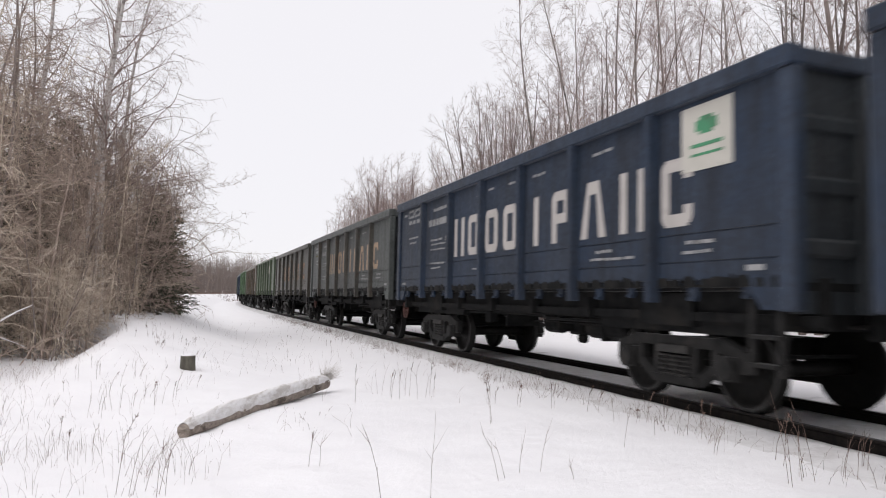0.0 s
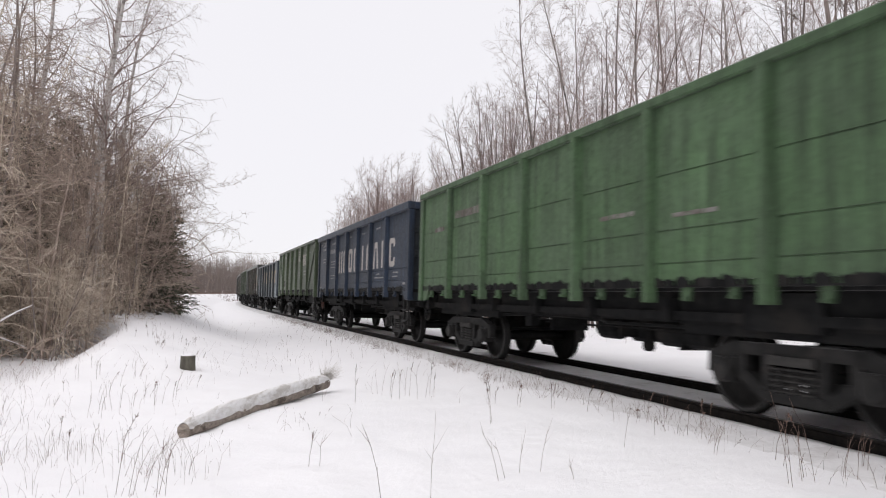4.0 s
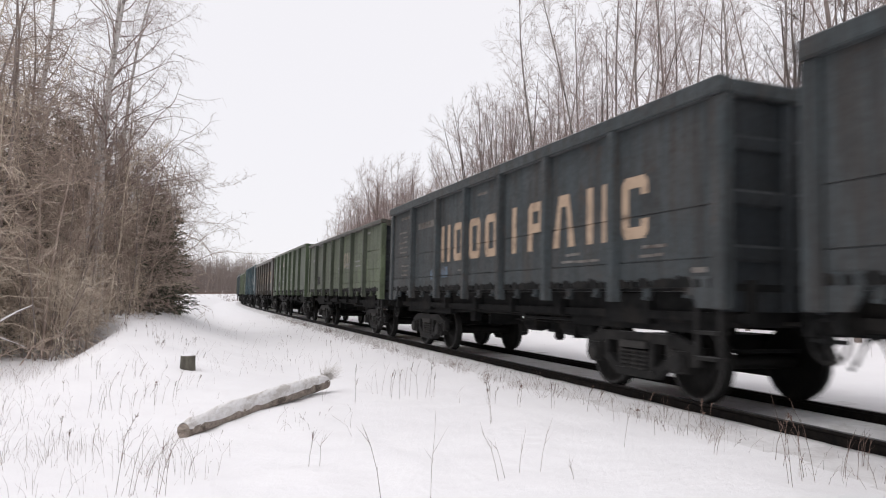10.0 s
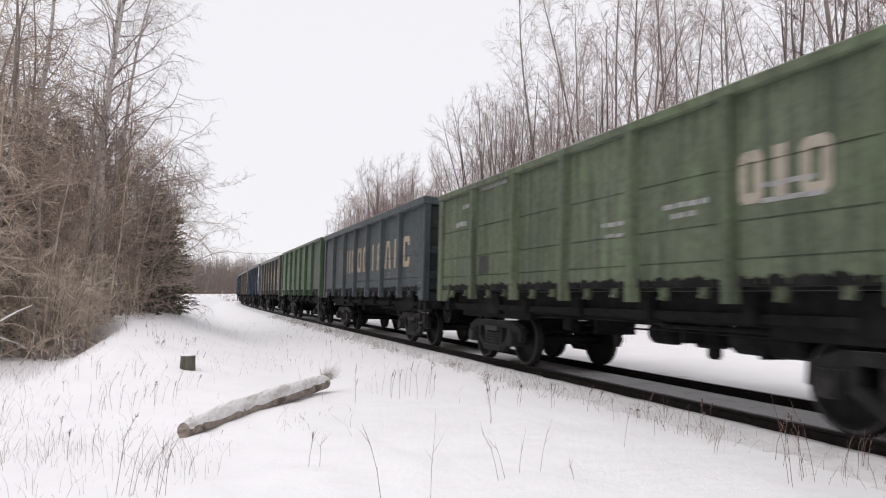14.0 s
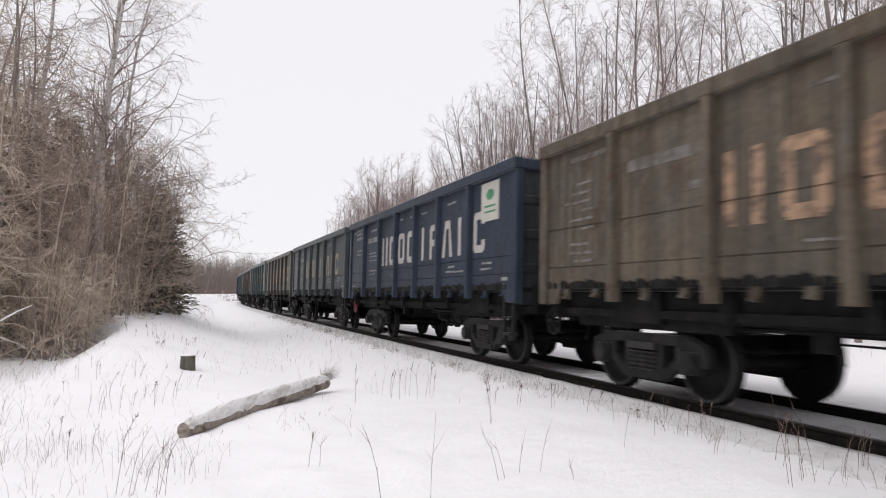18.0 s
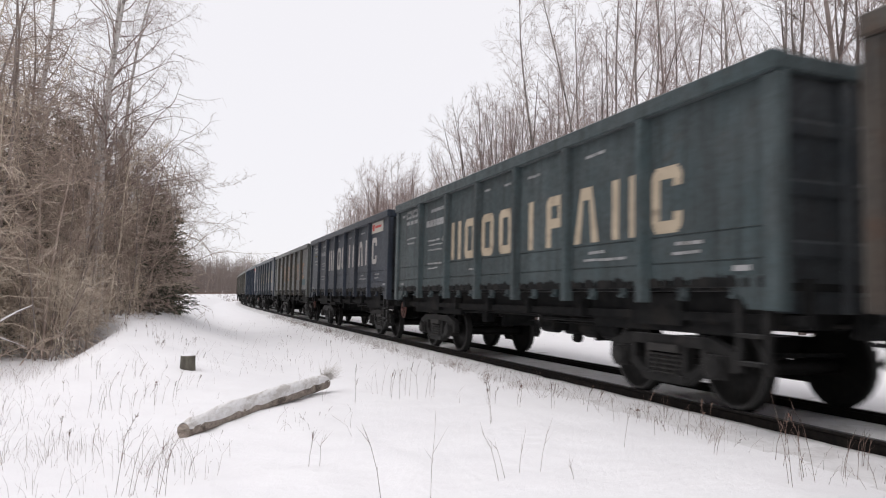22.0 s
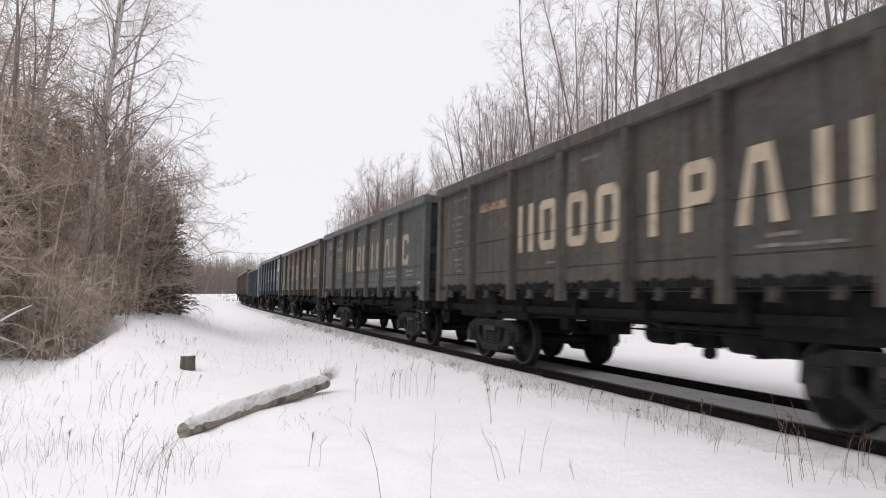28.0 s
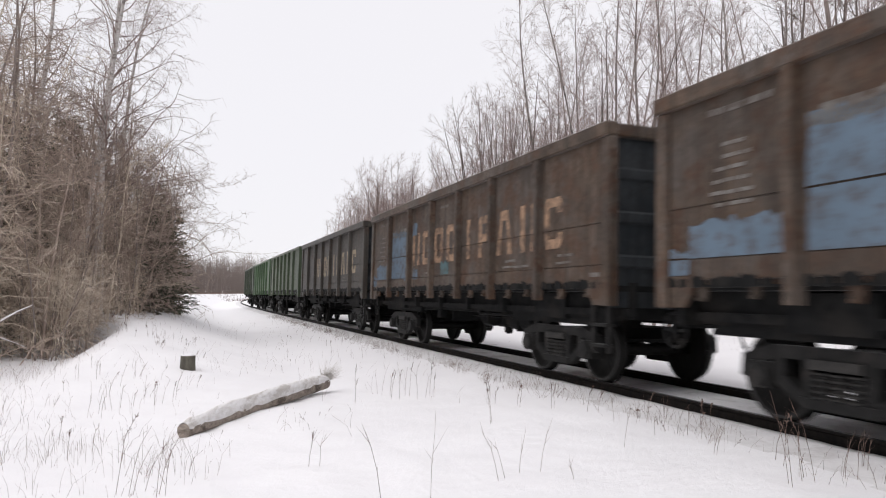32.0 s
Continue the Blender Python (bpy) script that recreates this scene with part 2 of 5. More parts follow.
# ---------------------------------------------------------------- ground
def build_ground():
    ss = np.concatenate([np.arange(-740, -40, 20.0), np.arange(-40, -22, 2.0), np.arange(-22, -9, 0.3), np.arange(-9, 16, 0.14), np.arange(16, 45, 0.3), np.arange(45, 160, 1.5), np.arange(160, 790, 15.0)])
    dd = np.unique(np.concatenate([np.array(D_KEYS, float), np.arange(-14, -1.75, 0.15), np.arange(-60, -14, 1.6), np.arange(1.5, 6, 0.35), np.arange(6, 40, 2.0), [60, 100, 180, -100, -180, -350, -700],
                                   [-1.82, -1.75, -1.68, -1.6, -1.53, -1.38, -1.3, -1.22, -1.05, -0.99, 1.05, -0.4, 0.4]]))
    x, y, h = line(ss)
    S, D = np.meshgrid(ss, dd, indexing="ij")
    wob = np.array([noise.noise((s * 0.9, 3.1, 0)) + 0.6 * noise.noise((s * 2.7, 7.7, 0)) for s in ss])
    near_edge = np.exp(-((np.abs(D) - 0.95) / 0.12) ** 2)
    DD = D + near_edge * np.abs(wob)[:, None] * 0.09 * np.sign(D)
    X = x[:, None] + DD * np.cos(h)[:, None]
    Y = y[:, None] - DD * np.sin(h)[:, None]
    Z = ground_z(S, D, X, Y)
    rough = np.clip((np.abs(D) - 0.85) / 2.0, 0, 1)
    rng = np.zeros_like(Z)
    for i in range(len(ss)):
        if -25 < ss[i] < 120:
            for j in range(len(dd)):
                if -40 < dd[j] < 30:
                    p = (X[i, j], Y[i, j], 0)
                    rng[i, j] = 0.06 * noise.noise((p[0] * 0.35, p[1] * 0.35, 5)) + 0.028 * noise.noise((p[0] * 1.3, p[1] * 1.3, 1)) + (0.02 * noise.noise((p[0] * 3.1, p[1] * 3.1, 2)) if dd[j] > 1.3 else 0.04 * noise.noise((p[0] * 2.6, p[1] * 2.6, 2)) * max(0.25, min(1.0, (-2.6 - dd[j]) / 3)) + 0.02 * noise.noise((p[0] * 6.5, p[1] * 6.5, 8)) * max(0.2, min(1.0, (-2.6 - dd[j]) / 3)))
    Z = Z + rng * rough
    n, m = Z.shape
    V = np.stack([X, Y, Z], -1).reshape(-1, 3)
    idx = np.arange(n * m).reshape(n, m)
    F = np.stack([idx[:-1, :-1], idx[:-1, 1:], idx[1:, 1:], idx[1:, :-1]], -1).reshape(-1, 4)
    me = bpy.data.meshes.new("ground")
    me.from_pydata(V.tolist(), [], F.tolist())
    me.materials.append(SNOW)
    me.materials.append(TRACK_SNOW)
    me.materials.append(SHOULDER)
    me.polygons.foreach_set("use_smooth", [True] * len(me.polygons))
    dm = (dd[:-1] + dd[1:]) / 2
    sm = (ss[:-1] + ss[1:]) / 2
    edge = np.array([1.62 + 0.16 * noise.noise((v * 0.7, 1.7, 4)) + 0.1 * noise.noise((v * 2.9, 5.1, 4)) for v in sm])
    flags = np.where(np.abs(dm)[None, :] < 0.9, 1, np.where(np.abs(dm)[None, :] < edge[:, None], 2, 0))
    me.polygons.foreach_set("material_index", flags.ravel().tolist())
    me.update()
    tagged(new("ground", me), "deep white snow with soft hollows and a cleared track bed", "snow", kind="structure")
    bm = bmesh.new()
    bmesh.ops.create_circle(bm, cap_ends=True, segments=64, radius=3500)
    far = part("ground_far", bm, SNOW)
    far.location = (0, 0, -1.2)
    tagged(far, "distant flat field under snow", "snow", kind="structure")


build_ground()


# ---------------------------------------------------------------- track
def swept(name, profile, d, s0, s1, step, material, parent, label=""):
    ss = np.concatenate([np.arange(s0, -40, 20.0), np.arange(max(s0, -40), min(s1, 160), step), np.arange(160, s1, 8.0)]) if s1 > 170 else np.arange(s0, s1, step)
    V, F = [], []
    k = len(profile)
    for i, s in enumerate(ss):
        m = on_track(s)
        for a, b in profile:
            V.append(m @ Vector((0, -(d + a), b)))
        if i:
            for j in range(k):
                q = (j + 1) % k
                F.append(((i - 1) * k + j, (i - 1) * k + q, i * k + q, i * k + j))
    return attach(name, mesh_of(name, V, F, material), None, parent, label)


def build_track():
    track = tagged(new("railway_track"), "single railway track with dark rails on timber sleepers in snow", "track", kind="structure")
    web = [(-0.07, -0.18), (0.07, -0.18), (0.07, -0.165), (0.012, -0.14), (0.012, -0.045), (0.036, -0.03), (0.036, -0.003), (-0.036, -0.003), (-0.036, -0.03), (-0.012, -0.045), (-0.012, -0.14), (-0.07, -0.165)]
    head = [(-0.033, -0.005), (0.033, -0.005), (0.03, 0.0), (-0.03, 0.0)]
    for d in (-0.795, 0.795):
        r = swept("rail", web, d, -740, 780, 1.0, RAIL, track)
        swept("rail_head", head, d, -740, 780, 1.0, RAIL_TOP, r, "worn bright running surface")
    bm = bmesh.new()
    box(bm, -0.12, 0.12, -0.93, 0.93, -0.34, -0.16)
    bmesh.ops.bevel(bm, geom=bm.edges[:], offset=0.015, segments=1, affect="EDGES")
    me = bpy.data.meshes.new("sleeper")
    bm.to_mesh(me)
    bm.free()
    rng = random.Random(4)
    for i in range(290):
        ob = attach("sleeper", me, SLEEPER, track)
        ob.matrix_basis = on_track(-24 + i * 0.545) @ pose(0, rng.uniform(-0.04, 0.04), rng.uniform(-0.035, -0.004), 0, 0, rng.uniform(-1.5, 1.5))


build_track()


# ---------------------------------------------------------------- wagons
POSTS = (4.42, 2.57, 0.85, -0.85, -2.57, -4.42)
FACE = 1.46
PAINTED = ("side_panel", "lower_panel", "side_wall", "post", "corner_post", "corner_plate", "top_rail", "hatch_hinge", "brace", "end_wall", "end_rib", "end_post")
STYLES = {"smooth": dict(half=6.58, top=3.685, rim=0.21, seams=(1.66, 1.98)), "seam": dict(top=3.65, rim=0.2, seams=(1.7, 2.28)),
          "blind": dict(top=3.36, rim=0.1, seams=()), "green": dict(top=3.7, rim=0.13, seams=(1.66, 2.05, 2.72)),
          "low": dict(top=3.5, rim=0.13, seams=(1.66, 2.05, 2.62), lower=0.45), "braced": dict(top=3.72, rim=0.13, seams=(1.66, 2.1, 2.75)), "ribbed": dict(top=3.74, rim=0.1, seams=(1.9, 2.3, 2.7, 3.1))}
CACHE = {}


def shared(key, make):
    if key not in CACHE:
        bm = make()
        me = bpy.data.meshes.new(str(key[0]) if isinstance(key, tuple) else key)
        bm.to_mesh(me)
        bm.free()
        CACHE[key] = me
    return CACHE[key]


def side_panel_mesh(x0, x1, top, rim, seams, ribbed, foot):
    """One bay of the wall: plates that meet in narrow grooves, or pressed ribs."""
    levels = [foot, *seams, top - rim + 0.02]
    prof = [(FACE - 0.035, foot - 0.07), (FACE - 0.035, foot - 0.003)] if seams else []
    for i, (a, b) in enumerate(zip(levels, levels[1:])):
        off = 0.003 if i % 2 else 0.0
        lo, hi = (a + 0.011 if i else a), (b - 0.011 if i < len(levels) - 2 else b)
        prof.append((FACE - off, lo))
        if ribbed:
            mid = (lo + hi) / 2
            prof += [(FACE - off, mid - 0.1), (FACE + 0.018, mid - 0.05), (FACE + 0.018, mid + 0.05), (FACE - off, mid + 0.1)]
        prof.append((FACE - off, hi))
        if i < len(levels) - 2:
            prof += [(FACE - 0.016, hi + 0.002), (FACE - 0.016, b + 0.009)]
    prof += [(FACE - 0.05, levels[-1]), (FACE - 0.05, prof[0][1])]
    bm = bmesh.new()
    a = [bm.verts.new((x0, y, z)) for y, z in prof]
    b = [bm.verts.new((x1, y, z)) for y, z in prof]
    bm.faces.new(a)
    bm.faces.new(b[::-1])
    for i in range(len(a)):
        j = (i + 1) % len(a)
        bm.faces.new((a[i], a[j], b[j], b[i]))
    bmesh.ops.recalc_face_normals(bm, faces=bm.faces[:])
    return bm


def post_mesh(top, rim, z0=1.2):
    bm = bmesh.new()
    z1 = top - rim
    foot = [(0.092, FACE - 0.02), (0.068, FACE + 0.125), (-0.068, FACE + 0.125), (-0.092, FACE - 0.02)]
    a = [bm.verts.new((x, y - (0.0 if i in (0, 3) else 0.015), z0)) for i, (x, y) in enumerate(foot)]
    b = [bm.verts.new((x, y, z1)) for x, y in foot]
    bm.faces.new(a)
    bm.faces.new(b[::-1])
    for i in range(4):
        j = (i + 1) % 4
        bm.faces.new((a[j], a[i], b[i], b[j]))
    bmesh.ops.recalc_face_normals(bm, faces=bm.faces[:])
    bmesh.ops.bevel(bm, geom=[e for e in bm.edges if abs(e.verts[0].co.z - e.verts[1].co.z) > 1], offset=0.012, segments=2, affect="EDGES")
    return bm


def hinge_mesh(half, low):
    """A hatch hinge: a lug that flares up into the foot of the wall, with its pin and the black bracket above it."""
    bm = bmesh.new()
    prism(bm, [(-half * 1.75, 1.49), (-half * 0.75, 1.41), (-half * 0.55, low + 0.05), (-half * 0.35, low), (half * 0.4, low + 0.01), (half * 0.55, low + 0.07), (half * 0.7, 1.4), (half * 1.9, 1.49)], FACE - 0.07, FACE - 0.02)
    box(bm, -half * 0.45, half * 0.25, FACE - 0.03, FACE + 0.025, low + 0.01, low + 0.045)
    n = len(bm.faces)
    box(bm, -half * 6, half * 5.7, FACE - 0.05, FACE - 0.005, 1.38, 1.4)
    for x, w, h in ((half * 0.2, 0.11, 0.045), (-half * 1.9, 0.05, 0.015), (-half * 4.4, 0.09, 0.03), (-half * 5.6, 0.035, 0.06), (half * 2.3, 0.06, 0.02), (half * 4.1, 0.1, 0.035), (half * 5.2, 0.04, 0.01)):
        prism(bm, [(x - w, 1.385), (x + w * 0.8, 1.37), (x + w, 1.45 + 0.4 * h), (x + w * 0.35, 1.462 + h), (x - w * 0.5, 1.455 + h * 0.8), (x - w * 0.9, 1.45)], FACE - 0.02, FACE + 0.012)
    bm.faces.ensure_lookup_table()
    for f in bm.faces[n:]:
        f.material_index = 1
    bmesh.ops.recalc_face_normals(bm, faces=bm.faces[:])
    return bm


def corner_plate_mesh(way):
    """The plate at the foot of a wagon's corner, cut off aslant towards the middle."""
    bm = bmesh.new()
    prism(bm, [(0, 1.15), (0, 1.5), (-way * 0.42, 1.5), (-way * 0.36, 1.3), (-way * 0.24, 1.15)][::1 if way > 0 else -1], -0.05, 0.008)
    bmesh.ops.recalc_face_normals(bm, faces=bm.faces[:])
    return bm


def end_wall_mesh(top):
    bm = bmesh.new()
    box(bm, -0.025, 0.025, -1.42, 1.42, 1.12, top - 0.1)
    return bm


def end_rib_mesh():
    bm = bmesh.new()
    v = [(-0.02, -0.1), (-0.055, -0.06), (-0.055, 0.06), (-0.02, 0.1)]
    a = [bm.verts.new((x, -1.38, z)) for x, z in v]
    b = [bm.verts.new((x, 1.38, z)) for x, z in v]
    bm.faces.new(a)
    bm.faces.new(b[::-1])
    for i in range(4):
        j = (i + 1) % 4
        bm.faces.new((a[j], a[i], b[i], b[j]))
    bmesh.ops.recalc_face_normals(bm, faces=bm.faces[:])
    return bm


def wheelset_mesh():
    bm = bmesh.new()
    for s in (-1, 1):
        prof = [(0.72, 0.09), (0.7, 0.16), (0.735, 0.38), (0.715, 0.41), (0.715, 0.505), (0.745, 0.51), (0.752, 0.482), (0.845, 0.474), (0.846, 0.435), (0.845, 0.41), (0.8, 0.39), (0.775, 0.17), (0.84, 0.13), (0.86, 0.09)]
        lathe(bm, [(s * a, r) for a, r in (prof if s > 0 else prof)], "Y", 18)
    lathe(bm, [(-1.12, 0.065), (-0.86, 0.075), (-0.7, 0.09), (0.7, 0.09), (0.86, 0.075), (1.12, 0.065)], "Y", 12)
    bmesh.ops.recalc_face_normals(bm, faces=bm.faces[:])
    for f in bm.faces:
        f.smooth = True
        c = f.calc_center_median()
        if abs(c.y) > 0.84 and abs(c.y) < 0.85 and math.hypot(c.x, c.z) > 0.435:
            f.material_index = 1
    return bm


def side_frame_mesh():
    """Cast bogie side frame with its spring window and axle boxes; y runs outwards from the frame's centre."""
    bm = bmesh.new()
    bar(bm, (-0.78, 0.735), (0.78, 0.735), 0.13, -0.07, 0.07)
    for s in (-1, 1):
        bar(bm, (s * 0.74, 0.745), (s * 1.12, 0.62), 0.15, -0.07, 0.07)
        bar(bm, (s * 1.13, 0.68), (s * 1.15, 0.44), 0.13, -0.06, 0.06)
        bar(bm, (s * 0.7, 0.74), (s * 0.69, 0.42), 0.12, -0.06, 0.06)
        bar(bm, (s * 0.72, 0.47), (s * 0.36, 0.26), 0.12, -0.065, 0.065)
        bar(bm, (s * 0.36, 0.72), (s * 0.34, 0.26), 0.1, -0.065, 0.065)
        box(bm, s * 0.925 - 0.15, s * 0.925 + 0.15, -0.09, 0.1, 0.35, 0.62)
        lathe(bm, [(0.08, 0.14), (0.15, 0.135), (0.17, 0.11)], "Y", 14, (s * 0.925, 0, 0.479))
    bar(bm, (-0.4, 0.265), (0.4, 0.265), 0.1, -0.09, 0.09)
    bmesh.ops.recalc_face_normals(bm, faces=bm.faces[:])
    return bm


def spring_mesh():
    bm = bmesh.new()
    for x in (-0.19, 0.0, 0.19):
        prof = []
        for i in range(5):
            z = 0.315 + i * 0.056
            prof += [(z, 0.06), (z + 0.01, 0.092), (z + 0.026, 0.092), (z + 0.036, 0.06)]
        lathe(bm, prof, "Z", 6, (x, 0.03, 0))
    box(bm, -0.29, 0.29, -0.1, 0.12, 0.595, 0.69)
    return bm


def bogie_core_mesh():
    bm = boxes((-0.22, 0.22, -1.0, 1.0, 0.56, 0.79), (-0.3, 0.3, -0.35, 0.35, 0.78, 1.0))
    for s in (-1, 1):
        box(bm, s * 0.42 - 0.05, s * 0.42 + 0.05, -0.95, 0.95, 0.36, 0.46)
        for y in (-0.79, 0.79):
            box(bm, s * 0.47 - 0.04, s * 0.47 + 0.04, y - 0.05, y + 0.05, 0.3, 0.66)
    bar(bm, (-0.6, 0.62), (0.6, 0.5), 0.04, -0.03, 0.03)
    return bm


def build_bogie(parent, x):
    core = attach("bogie", shared("bogie", bogie_core_mesh), BOGIE, parent, "black greasy four-wheel bogie")
    core.location = (x, 0, 0)
    for y in (-1.02, 1.02):
        f = attach("side_frame", shared("side_frame", side_frame_mesh), BOGIE, core)
        f.matrix_basis = pose(0, y, 0, 0, 0, 0 if y > 0 else 180)
        sp = attach("spring_set", shared("spring_set", spring_mesh), SPRING, core, "dusty coil springs")
        sp.matrix_basis = pose(0, y, 0, 0, 0, 0 if y > 0 else 180)
    for dx in (-0.925, 0.925):
        w = attach("wheelset", shared("wheelset", wheelset_mesh), WHEEL, core, "solid steel wheels on an axle")
        if len(w.data.materials) < 2:
            w.data.materials.append(RIM)
        w.matrix_parent_inverse = Matrix.Translation((dx, 0, 0.4785))


def coupler_mesh():
    bm = boxes((6.3, 6.75, -0.1, 0.1, 0.94, 1.14), (6.72, 6.98, -0.2, 0.16, 0.88, 1.22), (6.35, 6.5, -0.35, 0.35, 0.86, 1.3), bevel=0.02)
    return bm


def air_hose_mesh():
    V, F = [], []
    pts = [Vector((6.4, 0.42, 1.0)), Vector((6.7, 0.42, 0.86)), Vector((6.85, 0.4, 0.62)), Vector((6.95, 0.34, 0.56))]
    tube(V, F, pts, [0.028] * 4, 6)
    bm = bmesh.new()
    vs = [bm.verts.new(v) for v in V]
    for f in F:
        bm.faces.new([vs[i] for i in f])
    return bm


def cylinder_mesh(x0, x1, r, y, z):
    bm = bmesh.new()
    lathe(bm, [(x0, r * 0.7), (x0 + 0.05, r), (x1 - 0.05, r), (x1, r * 0.7)], "X", 16, (0, y, z))
    bmesh.ops.recalc_face_normals(bm, faces=bm.faces[:])
    return bm


def brake_pipe_mesh():
    """The train pipe that winds along under the sill."""
    V, F = [], []
    pts = [Vector((x, y, z)) for x, y, z in ((-6.4, 0.42, 1.0), (-5.6, 0.95, 0.96), (-3.4, 1.0, 0.95), (-2.9, 1.0, 0.91), (-0.9, 1.0, 0.9), (-0.5, 0.85, 0.94), (1.2, 0.9, 0.95), (2.9, 1.0, 0.91), (3.5, 1.0, 0.95), (5.6, 0.95, 0.96), (6.4, 0.42, 1.0))]
    tube(V, F, pts, [0.024] * len(pts), 6)
    bm = bmesh.new()
    vs = [bm.verts.new(v) for v in V]
    for f in F:
        bm.faces.new([vs[i] for i in f])
    box(bm, 1.5, 1.72, 0.84, 1.0, 0.74, 0.95)
    box(bm, -2.3, -2.24, 0.4, 0.8, 0.6, 1.0)
    return bm


def ladder_mesh():
    bm = bmesh.new()
    for x in (-5.93, -6.3):
        box(bm, x - 0.03, x + 0.03, 1.36, 1.42, 0.5, 1.42)
    for z in (0.6, 0.88):
        box(bm, -6.3, -5.93, 1.3, 1.46, z - 0.02, z + 0.02)
    return bm


def hand_wheel_mesh():
    bm = bmesh.new()
    steps, r, t = 24, 0.2, 0.02
    rings = []
    for i in range(steps):
        a = 2 * math.pi * i / steps
        ring = []
        for j in range(6):
            b = 2 * math.pi * j / 6
            q = r + t * math.cos(b)
            ring.append(bm.verts.new((q * math.cos(a), t * math.sin(b), q * math.sin(a))))
        rings.append(ring)
    for i in range(steps):
        for j in range(6):
            bm.faces.new((rings[i][j], rings[i][(j + 1) % 6], rings[(i + 1) % steps][(j + 1) % 6], rings[(i + 1) % steps][j]))
    for a in range(3):
        t2 = math.pi * a / 3
        bar(bm, (-r * math.cos(t2), -r * math.sin(t2)), (r * math.cos(t2), r * math.sin(t2)), 0.035, -0.012, 0.012)
    lathe(bm, [(-0.05, 0.05), (0.05, 0.05)], "Y", 10)
    return bm


def build_wagon(style):
    st = STYLES[style]
    top, rim = st["top"], st["rim"]
    ribbed = style == "ribbed"
    HALF = st.get("half", 6.47)
    w = new("gondola_wagon")
    bays = list(zip((HALF - 0.1, *POSTS), (*POSTS, -HALF + 0.1)))
    for i, (a, b) in enumerate(bays):
        attach("side_panel", shared(("side_panel", style, i), lambda: side_panel_mesh(b, a, top, rim, st["seams"], ribbed, 1.85 if style == "blind" else 1.46)), IRON, w)
        if style == "blind":
            attach("lower_panel", shared(("lower_panel", i), lambda: boxes((b, a, FACE - 0.06, FACE - 0.012, 1.285, 1.84), (b, a, FACE - 0.06, FACE - 0.014, 1.05, 1.272))), IRON, w)
            continue
        for f, half, low in ((0.28, 0.1, 1.25), (0.68, 0.115, 1.22)):
            h = attach("hatch_hinge", shared(("hatch_hinge", half), lambda: hinge_mesh(half, low)), IRON, w)
            h.location = (b + (a - b) * f, 0, 0)
            if len(h.data.materials) < 2:
                h.data.materials.append(IRON)
    for x in POSTS:
        p = attach("post", shared(("post", style), lambda: post_mesh(top, rim, 1.06 if style == "blind" else 1.2)), IRON, w)
        p.location = (x, 0, 0)
        q = attach("post", shared(("post", style), lambda: post_mesh(top, rim, 1.06 if style == "blind" else 1.2)), IRON, w)
        q.matrix_basis = pose(x, 0, 0, 0, 0, 180)
    attach("side_wall", shared(("side_wall", style), lambda: boxes((-HALF + 0.1, HALF - 0.1, -FACE, -FACE + 0.05, 1.3, top - rim + 0.02))), IRON, w)
    for sx in (-1, 1):
        for sy in (-1, 1):
            c = attach("corner_post", shared(("corner_post", style), lambda: boxes((-0.11, 0.11, -0.1, 0.06, 1.14, top - rim), bevel=0.02)), IRON, w)
            c.matrix_basis = pose(sx * (HALF - 0.11), sy * 1.46, 0, 0, 0, 0 if sy > 0 else 180)
            g = attach("corner_plate", shared(("corner_plate", sx * sy), lambda: corner_plate_mesh(sx * sy)), IRON, w)
            g.matrix_basis = pose(sx * (HALF - 0.22), sy * 1.46, 0, 0, 0, 0 if sy > 0 else 180)
        e = attach("end_wall", shared(("end_wall", style), lambda: end_wall_mesh(top)), IRON, w)
        e.matrix_basis = pose(sx * (HALF - 0.13), 0, 0, 0, 0, 0 if sx < 0 else 180)
        for z in (1.75, 2.35, 2.95):
            r = attach("end_rib", shared("end_rib", end_rib_mesh), IRON, w)
            r.matrix_basis = pose(sx * (HALF - 0.13), 0, z, 0, 0, 0 if sx < 0 else 180)
        for y in (-0.55, 0.55):
            ep = attach("end_post", shared(("end_post", style), lambda: boxes((-0.085, -0.02, -0.07, 0.07, 1.12, top - 0.2), bevel=0.015)), IRON, w)
            ep.matrix_basis = pose(sx * (HALF - 0.13), y, 0, 0, 0, 0 if sx < 0 else 180)
        rr = attach("top_rail", shared(("top_rail", style, "end"), lambda: boxes((-0.09, 0.09, -1.38, 1.38, top - 0.2, top - 0.02), bevel=0.015)), IRON, w)
        rr.location = (sx * (HALF - 0.1), 0, 0)
        cp = attach("coupler", shared("coupler", coupler_mesh), IRON, w, "black automatic coupler")
        cp.matrix_basis = pose(0, 0, 0, 0, 0, 0 if sx > 0 else 180)
        ho = attach("air_hose", shared("air_hose", air_hose_mesh), IRON, w)
        ho.matrix_basis = pose(0, 0, 0, 0, 0, 0 if sx > 0 else 180)
        build_bogie(w, sx * 4.325)
    for sy in (-1, 1):
        t = attach("top_rail", shared(("top_rail", style, "side"), lambda: boxes((-HALF, HALF, -0.1, 0.1 if rim > 0.15 else 0.08, top - rim, top), bevel=0.02)), IRON, w)
        t.matrix_basis = pose(0, sy * FACE, 0, 0, 0, 0 if sy > 0 else 180)
        s = attach("side_sill", shared(("side_sill", HALF), lambda: boxes((-HALF, HALF, -0.2, -0.12, 1.0, 1.1), (-HALF, HALF, -0.26, -0.2, 0.965, 1.46))), IRON, w)
        s.matrix_basis = pose(0, sy * 1.33, 0, 0, 0, 0 if sy > 0 else 180)
